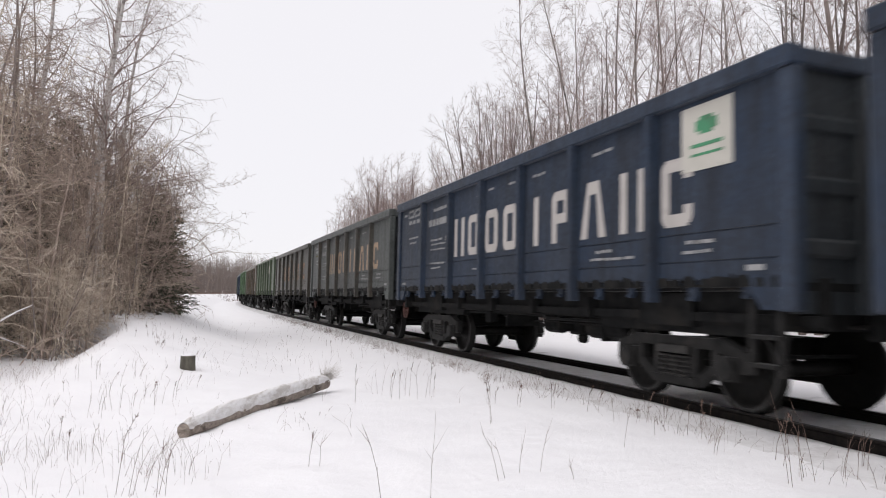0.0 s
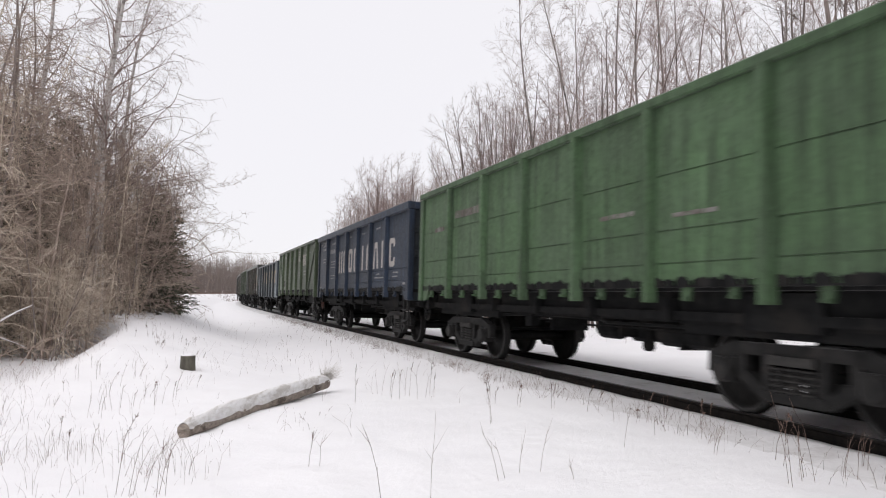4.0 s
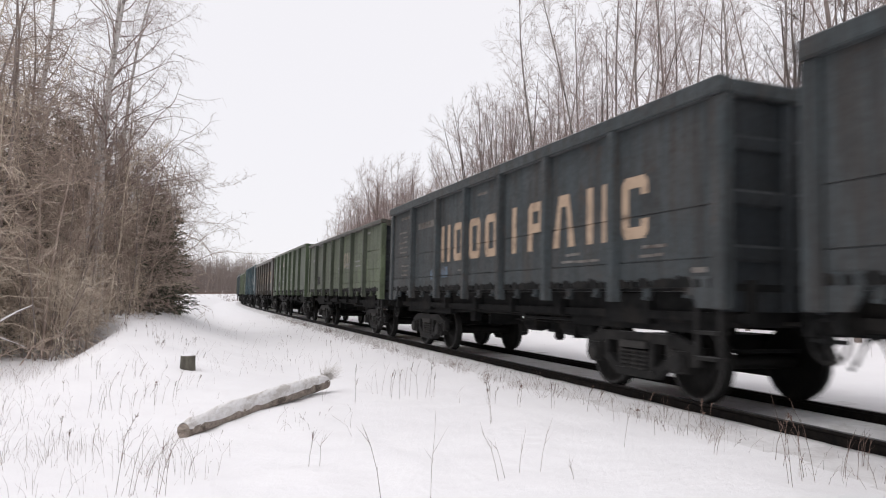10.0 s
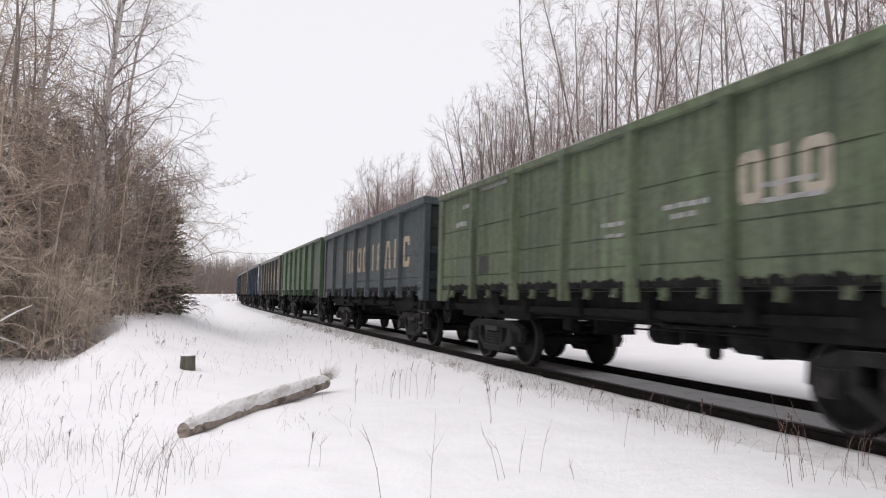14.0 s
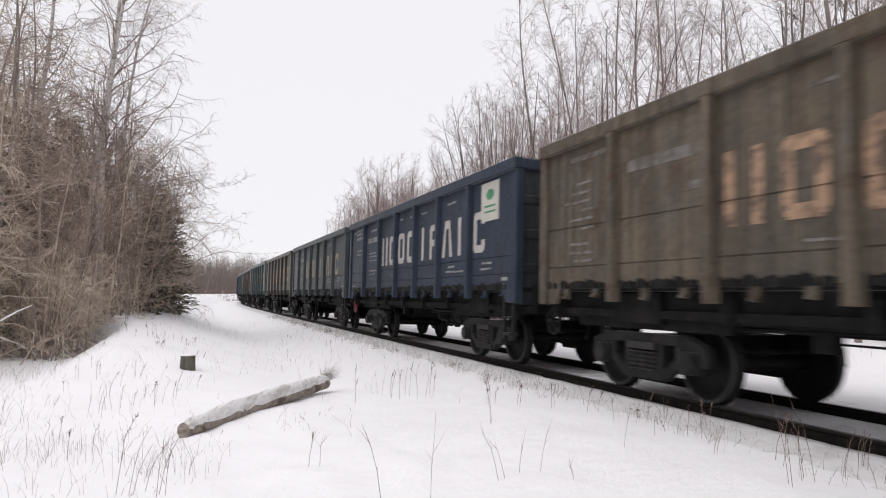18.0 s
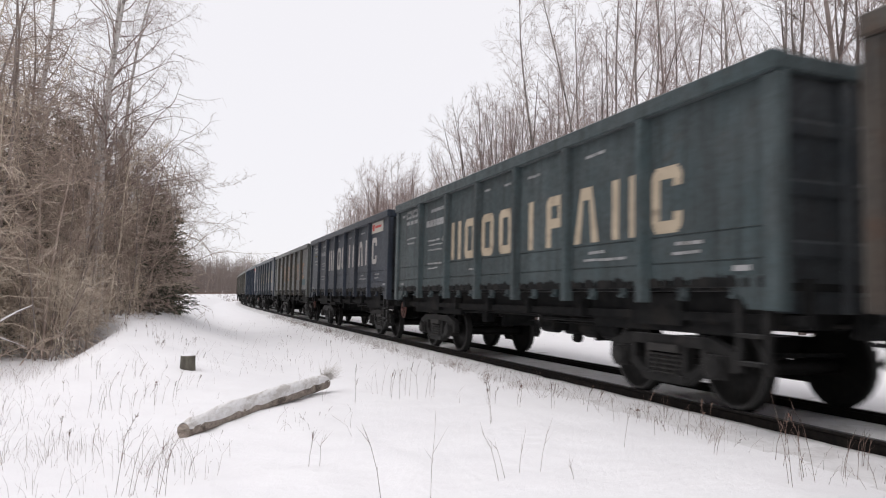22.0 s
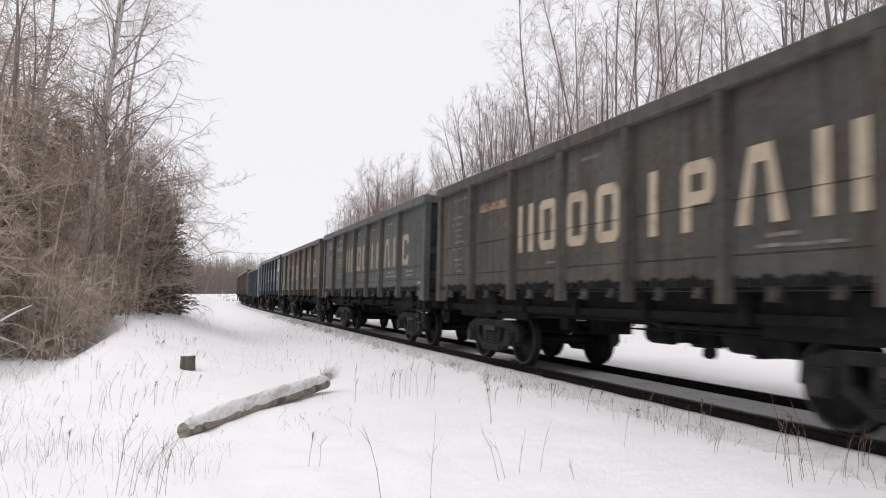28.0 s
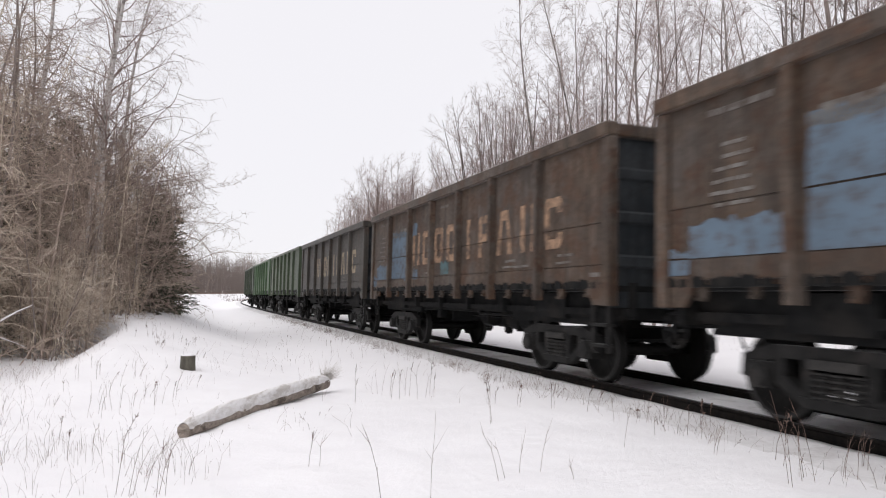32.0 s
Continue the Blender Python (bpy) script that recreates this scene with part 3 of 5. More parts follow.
    attach("floor", shared(("floor", HALF), lambda: boxes((-HALF + 0.1, HALF - 0.1, -1.4, 1.4, 1.34, 1.42))), IRON, w)
    attach("centre_sill", shared("centre_sill", lambda: boxes((-6.14, 6.14, -0.22, 0.22, 0.96, 1.3))), IRON, w)
    for sx in (-1, 1):
        b = attach("bolster_beam", shared("bolster_beam", lambda: boxes((-0.5, 0.5, -1.22, 1.22, 0.93, 1.32))), IRON, w)
        b.location = (sx * 4.3, 0, 0)
        for sy in (-1, 1):
            sb = attach("side_bearer", shared("side_bearer", lambda: boxes((-1.6, 1.6, -0.075, 0.075, 0.85, 1.3))), IRON, w)
            sb.location = b.location + Vector((0, sy * 1.025, 0))
        b = attach("head_stock", shared("head_stock", lambda: boxes((-0.075, 0.075, -1.35, 1.35, 0.95, 1.3))), IRON, w)
        b.location = (sx * 6.22, 0, 0)
    for i, x in enumerate((-2.6, -0.85, 0.85, 2.6)):
        attach("cross_beam", shared(("cross_beam", i), lambda: boxes((x - 0.07, x + 0.07, -1.3, 1.3, 0.98, 1.26))), IRON, w)
    for y in (-0.7, 0.7):
        st_ = attach("floor_stringer", shared("floor_stringer", lambda: boxes((-3.3, 3.3, -0.05, 0.05, 1.0, 1.3), (-5.9, -4.9, -0.05, 0.05, 0.98, 1.3), (4.9, 5.9, -0.05, 0.05, 0.98, 1.3))), IRON, w)
        st_.location = (0, y, 0)
    attach("brake_pipe", shared("brake_pipe", brake_pipe_mesh), IRON, w)
    for x in (-3.35, 3.35, -5.35, 5.35):
        h = attach("brake_hanger", shared("brake_hanger", lambda: boxes((-0.02, 0.02, 0.86, 0.9, 0.62, 1.0), (-0.05, 0.05, 0.78, 0.94, 0.58, 0.66), (-0.02, 0.02, -0.9, 0.9, 0.6, 0.64))), IRON, w)
        h.location = (x, 0, 0)
    attach("air_tank", shared("air_tank", lambda: cylinder_mesh(-2.8, -1.7, 0.19, 0.6, 0.81)), IRON, w)
    attach("brake_cylinder", shared("brake_cylinder", lambda: cylinder_mesh(-0.35, 0.2, 0.17, 0.35, 0.79)), IRON, w)
    attach("distributor_valve", shared("distributor_valve", lambda: boxes((-1.3, -0.9, 0.3, 0.6, 0.64, 1.0), (-1.2, -1.02, 0.35, 0.5, 0.5, 0.66), bevel=0.04)), IRON, w)
    attach("brake_rod", shared("brake_rod", lambda: boxes((-3.6, 3.6, 0.02, 0.05, 0.86, 0.89), (-1.9, 2.2, 0.3, 0.33, 0.79, 0.815), (-3.3, -0.2, 0.84, 0.86, 0.83, 0.85), (0.9, 0.96, 0.2, 0.9, 0.7, 1.0), (-1.1, -1.05, 0.2, 0.9, 0.7, 1.0))), IRON, w)
    attach("ladder", shared("ladder", ladder_mesh), BOGIE, w)
    if style == "braced":
        def brace(x0, z0, x1, z1):
            bm = bmesh.new()
            bar(bm, (x0, z0), (x1, z1), 0.13, FACE - 0.01, FACE + 0.05)
            return bm
        attach("brace", shared(("brace", 0), lambda: brace(-4.55, 1.52, -6.3, 3.55)), IRON, w)
        attach("brace", shared(("brace", 1), lambda: brace(4.55, 1.52, 6.3, 3.55)), IRON, w)
    return w


# paints
NAVY = paint("navy_paint", (0.0148, 0.0248, 0.0445), 0.06, 0.15)
DARKNAVY = paint("dark_navy_paint", (0.016, 0.0225, 0.0345), 0.06, 0.15)
BLUE = paint("blue_paint", (0.0162, 0.0278, 0.05), 0.08, 0.2)
SKYBLUE = paint("faded_light_blue_paint", (0.066, 0.106, 0.145), 0.22, 0.35)
PALEBLUE = paint("pale_blue_plate_paint", (0.09, 0.118, 0.14), 0.12, 0.3)
# wagon ends: grime and the shade of the gaps, mixed into one dark colour
SHADED_END = paint("grimy_shaded_end_paint", (0.017, 0.0215, 0.0255), 0.08, 0.3)
GREYBLUE = paint("grey_blue_paint", (0.056, 0.075, 0.092), 0.25, 0.35)
STEEL = paint("steel_blue_paint", (0.033, 0.042, 0.056), 0.08, 0.2)
SLATE = paint("slate_blue_paint", (0.046, 0.06, 0.066), 0.1, 0.25)
DEEPTEAL = paint("slate_green_paint", (0.035, 0.0505, 0.0535), 0.12, 0.3)
TEAL = paint("teal_paint", (0.046, 0.077, 0.089), 0.1, 0.3)
GREYGREEN = paint("grey_green_dark_paint", (0.06, 0.067, 0.064), 0.15, 0.3)
GREY = paint("grey_green_paint", (0.077, 0.084, 0.08), 0.25, 0.35)
OLIVEGREY = paint("olive_grey_paint", (0.06, 0.057, 0.047), 0.3, 0.4)
BROWN = paint("dirty_brown_paint", (0.052, 0.045, 0.037), 0.3, 0.4)
RUSTY = paint("rusted_brown_paint", (0.082, 0.057, 0.04), 0.55, 0.5)
TAN = paint("tan_brown_paint", (0.098, 0.079, 0.055), 0.4, 0.4)
CHAR = paint("charcoal_paint", (0.035, 0.044, 0.048), 0.2, 0.3)
GREEN = paint("green_paint", (0.064, 0.088, 0.05), 0.06, 0.25)
BRIGHTGREEN = paint("bright_green_paint", (0.056, 0.1, 0.048), 0.05, 0.2)
DARKGREEN = paint("dark_green_paint", (0.045, 0.056, 0.036), 0.15, 0.3)
OLIVE = paint("olive_green_paint", (0.082, 0.103, 0.06), 0.1, 0.3)


def lettering_paint(name, colour, wear):
    m, n, l, b = shader(name, 0.7, 0, 0.2)
    t = noise_node(n, l, 5, 7, 0.75)
    c = mix(n, l, ramp(n, l, t.outputs["Fac"], 0.62 - wear * 0.3, 0.72 - wear * 0.2, 0, 0.3 + wear), colour, (0.08, 0.06, 0.05))
    t2 = noise_node(n, l, 1.4, 4, 0.6)
    c = mix(n, l, ramp(n, l, t2.outputs["Fac"], 0.4, 0.65, 0, 0.35), c, tuple(v * 0.6 for v in colour))
    l.new(c, b.inputs["Base Color"])
    return m


WHITE = lettering_paint("white_lettering", (0.46, 0.43, 0.405), 0.08)
CREAM = lettering_paint("cream_lettering", (0.41, 0.34, 0.25), 0.33)
PEACH = lettering_paint("worn_peach_lettering", (0.43, 0.32, 0.23), 0.4)
GREYWHITE = lettering_paint("greyed_white_lettering", (0.4, 0.4, 0.4), 0.2)
ORANGE = lettering_paint("faded_orange_lettering", (0.38, 0.245, 0.16), 0.68)
STENCIL = lettering_paint("pale_stencil", (0.29, 0.29, 0.29), 0.3)
DIM = lettering_paint("worn_grey_lettering", (0.19, 0.18, 0.168), 0.6)
FADED = lettering_paint("faded_cream_lettering", (0.34, 0.305, 0.25), 0.3)
CYAN = lettering_paint("light_blue_repaint", (0.12, 0.165, 0.215), 0.5)
AQUA = lettering_paint("turquoise_repaint", (0.085, 0.14, 0.15), 0.4)
RUSTRED = lettering_paint("rust_red", (0.1, 0.045, 0.038), 0.45)
COBALT = lettering_paint("cobalt_repaint", (0.022, 0.042, 0.115), 0.35)
YELLOW = lettering_paint("yellow_stencil", (0.12, 0.105, 0.045), 0.6)
SIGNGREEN = lettering_paint("green_print", (0.07, 0.24, 0.13), 0.3)
SIGNRED = lettering_paint("red_print", (0.5, 0.09, 0.08), 0.0)
PLATE = lettering_paint("white_board", (0.5, 0.48, 0.43), 0.0)
WY = FACE + 0.003


def slabs(rects, seams=(), lift=0.006, taper=0.0):
    """Paint on the camera's side of a wagon: rectangles (u0, u1, z0, z1) joined into one thin skin that dips into the
    grooves between the plates; taper draws its top together."""
    us = sorted({round(v, 4) for r in rects for v in r[:2]})
    zs = {round(v, 4) for r in rects for v in r[2:]}
    lo, hi = min(zs), max(zs)
    for q in seams:
        if lo + 0.02 < q < hi - 0.02:
            zs |= {q - 0.0095, q - 0.007, q + 0.007, q + 0.0095}
    zs = sorted(zs)
    mid = (us[0] + us[-1]) / 2

    def place(i, j, back):
        u, z = us[i], zs[j]
        y = FACE - 0.011 if any(abs(z - q) < 0.008 for q in seams) else FACE + lift
        return (mid + (u - mid) * (1 - taper * (z - lo) / (hi - lo)), y - back, z)
    cells = {(i, j) for i in range(len(us) - 1) for j in range(len(zs) - 1)
             if any(r[0] - 1e-3 < us[i] and us[i + 1] < r[1] + 1e-3 and r[2] - 1e-3 < zs[j] and zs[j + 1] < r[3] + 1e-3 for r in rects)}
    bm, made = bmesh.new(), {}

    def vert(i, j, back=0.0):
        if (i, j, back) not in made:
            made[i, j, back] = bm.verts.new(place(i, j, back))
        return made[i, j, back]
    for i, j in cells:
        bm.faces.new((vert(i + 1, j), vert(i, j), vert(i, j + 1), vert(i + 1, j + 1)))
        for (di, dj), (a, b) in (((-1, 0), ((i, j), (i, j + 1))), ((1, 0), ((i + 1, j + 1), (i + 1, j))), ((0, -1), ((i + 1, j), (i, j))), ((0, 1), ((i, j + 1), (i + 1, j + 1)))):
            if (i + di, j + dj) not in cells:
                bm.faces.new((vert(*b), vert(*a), vert(*a, 0.012), vert(*b, 0.012)))
    bmesh.ops.recalc_face_normals(bm, faces=bm.faces[:])
    return bm


def ragged(rects, seams, seed):
    """Painted patches with uneven, brushed edges, straight only where two plates of the wall meet."""
    rng = random.Random(seed)
    bm = bmesh.new()
    for u0, u1, z0, z1 in cut(rects, seams):
        flat0, flat1 = any(abs(z0 - s) < 0.02 for s in seams), any(abs(z1 - s) < 0.02 for s in seams)
        n, m = max(3, int((u1 - u0) / 0.09)), max(2, int((z1 - z0) / 0.09))

        def wob():
            return rng.gauss(0, 0.018)
        pts = [(u0 + (u1 - u0) * i / n, z0 + (0 if flat0 else wob())) for i in range(n)]
        pts += [(u1 + wob() * 0.7, z0 + (z1 - z0) * i / m) for i in range(m)]
        pts += [(u1 - (u1 - u0) * i / n, z1 + (0 if flat1 else wob() * 1.6)) for i in range(n)]
        pts += [(u0 + wob() * 0.7, z1 - (z1 - z0) * i / m) for i in range(m)]
        prism(bm, pts, WY, WY + 0.005)
    bmesh.ops.recalc_face_normals(bm, faces=bm.faces[:])
    return bm


def cut(rects, seams):
    """Splits painted rectangles where the plates of the wall meet."""
    for z in seams:
        out = []
        for u0, u1, a, b in rects:
            if a < z - 0.015 and b > z + 0.015:
                out += [(u0, u1, a, z - 0.011), (u0, u1, z + 0.011, b)]
            else:
                out.append((u0, u1, a, b))
        rects = out
    return rects


def frame_mark(u0, u1, z0, z1, t, open_side=False):
    """An upright ring with rounded outer corners, or one with a gap in one side."""
    r, n, bands = t * 0.95, 4, []
    for i in range(n):
        h0, h1 = r * i / n, r * (i + 1) / n
        k = r - math.sqrt(r * r - (r - (h0 + h1) / 2) ** 2)
        bands += [(u0 + k, u1 - k, z0 + h0, z0 + h1), (u0 + k, u1 - k, z1 - h1, z1 - h0)]
    bands += [(u0, u1, z0 + r, z0 + t), (u0, u1, z1 - t, z1 - r), (u1 - t, u1, z0 + t, z1 - t)]
    if open_side:
        k = (z1 - z0) * 0.31
        return bands + [(u0, u0 + t, z0 + t, z0 + k), (u0, u0 + t, z1 - k, z1 - t)]
    return bands + [(u0, u0 + t, z0 + t, z1 - t)]


def big_marks(z0):
    """The large painted marks, each of one piece: rectangles and how far it narrows upwards."""
    z1, t = z0 + 0.8, 0.15

    def pair(u0, u1):
        return [([(u0, u0 + t, z0, z1)], 0), ([(u1 - t, u1, z0, z1)], 0)]
    arch = [(-3.36, -3.19, z0, z1), (-2.89, -2.72, z0, z1), (-3.36, -2.72, z1 - 0.18, z1)]
    return [*pair(1.86, 2.4), (frame_mark(1.09, 1.63, z0, z1, t), 0), (frame_mark(0.2, 0.75, z0, z1, t), 0), (frame_mark(-0.6, -0.06, z0, z1, t), 0),
            ([(-1.4, -1.25, z0, z1)], 0), (frame_mark(-2.38, -1.86, z0 + 0.3, z1, t) + [(-2.01, -1.86, z0, z0 + 0.4)], 0),
            (arch, 0.55), *pair(-4.24, -3.7), (frame_mark(-5.11, -4.56, z0, z1, t, True), 0)]


def stencils(rng, kind):
    r = [(2.76, 4.14, 2.87, 3.02), (2.78, 3.05, 2.48, 2.58)]
    if kind == "new":
        r += frame_mark(5.32, 5.78, 3.22, 3.42, 0.06) + frame_mark(4.84, 5.28, 3.22, 3.42, 0.06) + [(5.5, 5.76, 3.06, 3.15), (5.2, 5.4, 3.06, 3.15), (4.86, 5.1, 3.06, 3.15)]
        r += [(4.95, 5.68, 2.68, 2.72), (5.1, 5.64, 2.56, 2.6), (5.92, 6.2, 3.3, 3.36), (5.92, 6.2, 1.52, 1.58), (2.85, 3.8, 3.2, 3.27),
              (3.2, 3.98, 2.52, 2.56), (3.0, 3.98, 2.42, 2.45), (3.02, 3.98, 2.3, 2.33), (3.05, 3.98, 1.98, 2.02), (3.3, 3.98, 1.88, 1.91),
              (0.4, 0.7, 3.26, 3.3), (1.0, 1.2, 3.22, 3.25), (-1.6, -1.2, 3.22, 3.26), (-0.5, -0.2, 3.24, 3.28), (-3.5, -3.0, 3.24, 3.28)]
    else:
        for i in range(6):
            a = 5.0 + rng.uniform(-0.05, 0.1)
            r.append((a, a + rng.uniform(0.3, 0.75), 2.88 - i * 0.13, 2.92 - i * 0.13))
        for i in range(3):
            a = 4.9 + rng.uniform(0, 0.2)
            r.append((a, a + rng.uniform(0.3, 0.6), 2.0 - i * 0.12, 2.04 - i * 0.12))
        r += [(4.7, 5.6, 3.24, 3.31), (-0.1, 0.4, 3.22, 3.27), (0.95, 1.3, 3.2, 3.24)]
    r += [(-4.0, -3.0, 1.755, 1.79), (-3.5, -3.05, 1.86, 1.9), (-5.45, -4.95, 1.86, 1.9), (-5.4, -4.95, 1.755, 1.79), (-6.15, -5.92, 1.54, 1.6), (1.0, 1.4, 1.78, 1.81)]
    return r


def bank_marks(down, shift=0.0):
    """Three plain painted blocks."""
    z0, z1 = 2.66 - down, 3.2 - down
    return [frame_mark(shift - 2.98, shift - 2.66, z0, z1, 0.11), [(shift - 3.28, shift - 3.12, z0, z1)], frame_mark(shift - 3.78, shift - 3.44, z0, z1, 0.11)]


# style, paint, big marks, mark paint, base height, extras
N, B_, I_ = "name", "bank", "initials"
WAGONS = [
    ("smooth", BLUE, N, WHITE, 2.1, "L"), ("smooth", NAVY, N, WHITE, 2.08, "LS"), ("smooth", GREYGREEN, N, PEACH, 2.05, "LY"), ("seam", OLIVEGREY, N, ORANGE, 2.0, "C"),
    ("green", GREEN, B_, WHITE, 0, "E"), ("seam", TAN, N, ORANGE, 2.0, ""), ("green", BRIGHTGREEN, "", WHITE, 0, ""), ("smooth", NAVY, N, WHITE, 2.05, "L"),
    ("braced", GREEN, B_, WHITE, 0, "ED"), ("blind", GREYBLUE, N, CREAM, 2.0, ""), ("seam", GREY, N, ORANGE, 2.0, "C"), ("green", DARKGREEN, B_, CREAM, 0, "QM"),
    ("seam", OLIVEGREY, N, CREAM, 2.0, "K"), ("seam", CHAR, N, CREAM, 2.0, "C"), ("seam", CHAR, N, PEACH, 2.0, "C"), ("low", OLIVE, B_, FADED, 0, "MD"),
    ("green", GREEN, I_, WHITE, 0, "D"), ("seam", BROWN, N, CREAM, 2.0, ""), ("ribbed", TEAL, N, GREYWHITE, 2.05, ""), ("low", OLIVE, B_, FADED, 0, "D"),
    ("seam", SLATE, N, CREAM, 2.0, ""), ("green", BRIGHTGREEN, "", WHITE, 0, ""), ("seam", OLIVEGREY, N, CREAM, 2.0, "C"), ("smooth", BLUE, N, WHITE, 2.1, "LHYS"),
    ("seam", TAN, N, ORANGE, 2.0, ""), ("smooth", NAVY, N, WHITE, 2.1, "LSH"), ("smooth", SLATE, N, CREAM, 2.02, "L"), ("seam", BROWN, N, PEACH, 2.0, "C"),
    ("smooth", DEEPTEAL, N, CREAM, 2.02, "LYD"), ("seam", BROWN, N, ORANGE, 2.0, "C"), ("smooth", DEEPTEAL, N, CREAM, 2.02, "L"), ("smooth", DARKNAVY, N, WHITE, 2.2, "LRY"),
    ("seam", GREY, N, ORANGE, 2.0, "CT"), ("smooth", STEEL, N, CREAM, 2.03, "L"), ("smooth", NAVY, N, WHITE, 2.2, "LRD"), ("seam", GREY, N, CREAM, 2.0, ""),
    ("seam", OLIVEGREY, N, CREAM, 2.0, ""), ("seam", BROWN, N, ORANGE, 2.0, ""), ("seam", OLIVEGREY, N, CREAM, 2.0, "T"), ("smooth", GREY, N, CREAM, 2.05, "LY"),
    ("seam", TAN, N, CREAM, 2.0, "CT"), ("smooth", NAVY, N, WHITE, 2.1, "LS"), ("blind", SKYBLUE, N, CREAM, 2.1, "W"), ("seam", RUSTY, N, ORANGE, 2.0, "P"),
    ("seam", RUSTY, N, ORANGE, 2.0, "PC"), ("seam", BROWN, N, CREAM, 2.0, ""), ("green", GREEN, "", WHITE, 0, ""), ("green", BRIGHTGREEN, "", WHITE, 0, ""), ("green", DARKGREEN, "", CREAM, 0, ""),
]
COLOURS = {NAVY: "navy blue", DARKNAVY: "dark navy", BLUE: "blue", SKYBLUE: "faded light blue", GREYBLUE: "dull grey-blue", STEEL: "dark steel blue", SLATE: "dark slate blue", DEEPTEAL: "dark slate green", GREYGREEN: "dark grey-green", TEAL: "teal blue ribbed",
           GREY: "grey", OLIVEGREY: "olive grey", BROWN: "dirty brown", RUSTY: "rusty brown", TAN: "tan brown", CHAR: "charcoal grey", GREEN: "green", BRIGHTGREEN: "bright green", DARKGREEN: "dark green", OLIVE: "olive green"}


def build_train():
    protos, train = {}, []
    for spec in WAGONS:
        style = spec[0]
        if style not in protos:
            protos[style] = build_wagon(style)
            train.append(protos[style])
        else:
            train.append(copy_thing(protos[style], Matrix.Identity(4)))
    rng = random.Random(11)
    for k, (w, (style, coat, marks, ink, z0, extra)) in enumerate(zip(train, WAGONS)):
        for p in w.children:
            if p.name.split(".")[0] in PAINTED:
                slot = p.material_slots[0]
                rusted = coat in (GREY, GREYGREEN) and p.name.split(".")[0] == "post"
                if style == "blind" and p.name.split(".")[0] in ("post", "lower_panel"):
                    slot.link, slot.material = "OBJECT", (CHAR if coat is GREYBLUE else STEEL) if p.name.startswith("post") else (PALEBLUE if coat is GREYBLUE else coat)
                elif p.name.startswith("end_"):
                    # ends leave the coat for a darker paint with the gap's shade in it
                    slot.link, slot.material = "OBJECT", SHADED_END
                elif coat is OLIVE and "M" in extra and p.name.split(".")[0] in ("post", "top_rail"):
                    slot.link, slot.material = "OBJECT", DARKGREEN if p.name.startswith("post") else OLIVEGREY
                else:
                    slot.link, slot.material = "OBJECT", OLIVEGREY if rusted else coat
        words = {N: "with large pale painted marks", B_: "with three pale painted marks", I_: "with three pale painted marks", "": "with plain riveted sides"}[marks]
        tagged(w, f"{COLOURS[coat]} open-top steel gondola wagon {words}", "freight wagon", group="wagons of the freight train")
        if marks == N:
            for i, (rects, taper) in enumerate(big_marks(z0)):
                ribbed = style == "ribbed"
                attach_paint("painted_mark", ("painted_mark", i, z0, style), rects, ink, w, "", 0.021 if ribbed else 0.005, () if ribbed else STYLES[style]["seams"], taper)
            attach_paint("stencil", ("stencil", k), stencils(rng, "new" if "L" in extra else "old"), STENCIL if "L" in extra else DIM, w)
        elif marks == B_:
            for i, rects in enumerate(bank_marks(STYLES[style].get("lower", 0), 1.55 if "M" in extra else 0.0)):
                attach_paint("painted_mark", ("bank_mark", i, style, "M" in extra), rects, ink, w, "", 0.005, STYLES[style]["seams"])
            attach_paint("stencil", "bank_stencils", [(-4.9, -4.55, 3.18, 3.24), (3.0, 4.25, 3.3, 3.42), (4.62, 5.15, 3.05, 3.13), (-2.2, -1.4, 2.3, 2.36), (-2.0, -1.5, 2.18, 2.24), (-0.7, -0.1, 2.2, 2.26), (-0.6, -0.2, 2.05, 2.1), (-3.6, -2.9, 2.35, 2.4), (-3.7, -2.9, 2.2, 2.25), (4.9, 5.5, 2.7, 2.8)], STENCIL, w)
            if "E" in extra:
                for i, r in enumerate(((-1.9, -1.45, 3.36, 3.41), (-1.95, -1.4, 3.25, 3.3), (-2.0, -1.38, 3.14, 3.19), (-1.5, -1.36, 2.98, 3.12), (-2.05, -1.96, 2.98, 3.1), (-2.0, -1.42, 2.92, 2.97))):
                    attach_paint("emblem_bar", ("emblem_bar", i), [r], ink, w)
        elif marks == I_:
            for i, r in enumerate(([(2.24, 2.36, 2.84, 3.16)], frame_mark(1.68, 2.14, 2.84, 3.36, 0.11), frame_mark(1.1, 1.58, 2.84, 3.36, 0.11))):
                attach_paint("painted_mark", ("initials", i), r, ink, w)
            attach_paint("stencil", "initial_stencils", [(2.9, 4.2, 2.85, 3.02), (3.2, 3.5, 2.6, 2.7), (1.0, 2.4, 2.58, 2.63), (1.0, 1.3, 2.42, 2.47), (1.6, 2.4, 2.12, 2.18), (0.95, 2.4, 1.95, 2.02), (-2.3, -1.0, 2.0, 2.06), (5.0, 5.6, 2.8, 2.86)], STENCIL, w)
        else:
            attach_paint("stencil", "plain_stencils", [(2.9, 4.2, 2.9, 3.05), (-2.2, -1.4, 2.3, 2.36), (4.9, 5.5, 2.7, 2.8), (-3.7, -2.9, 2.2, 2.25)], DIM, w)
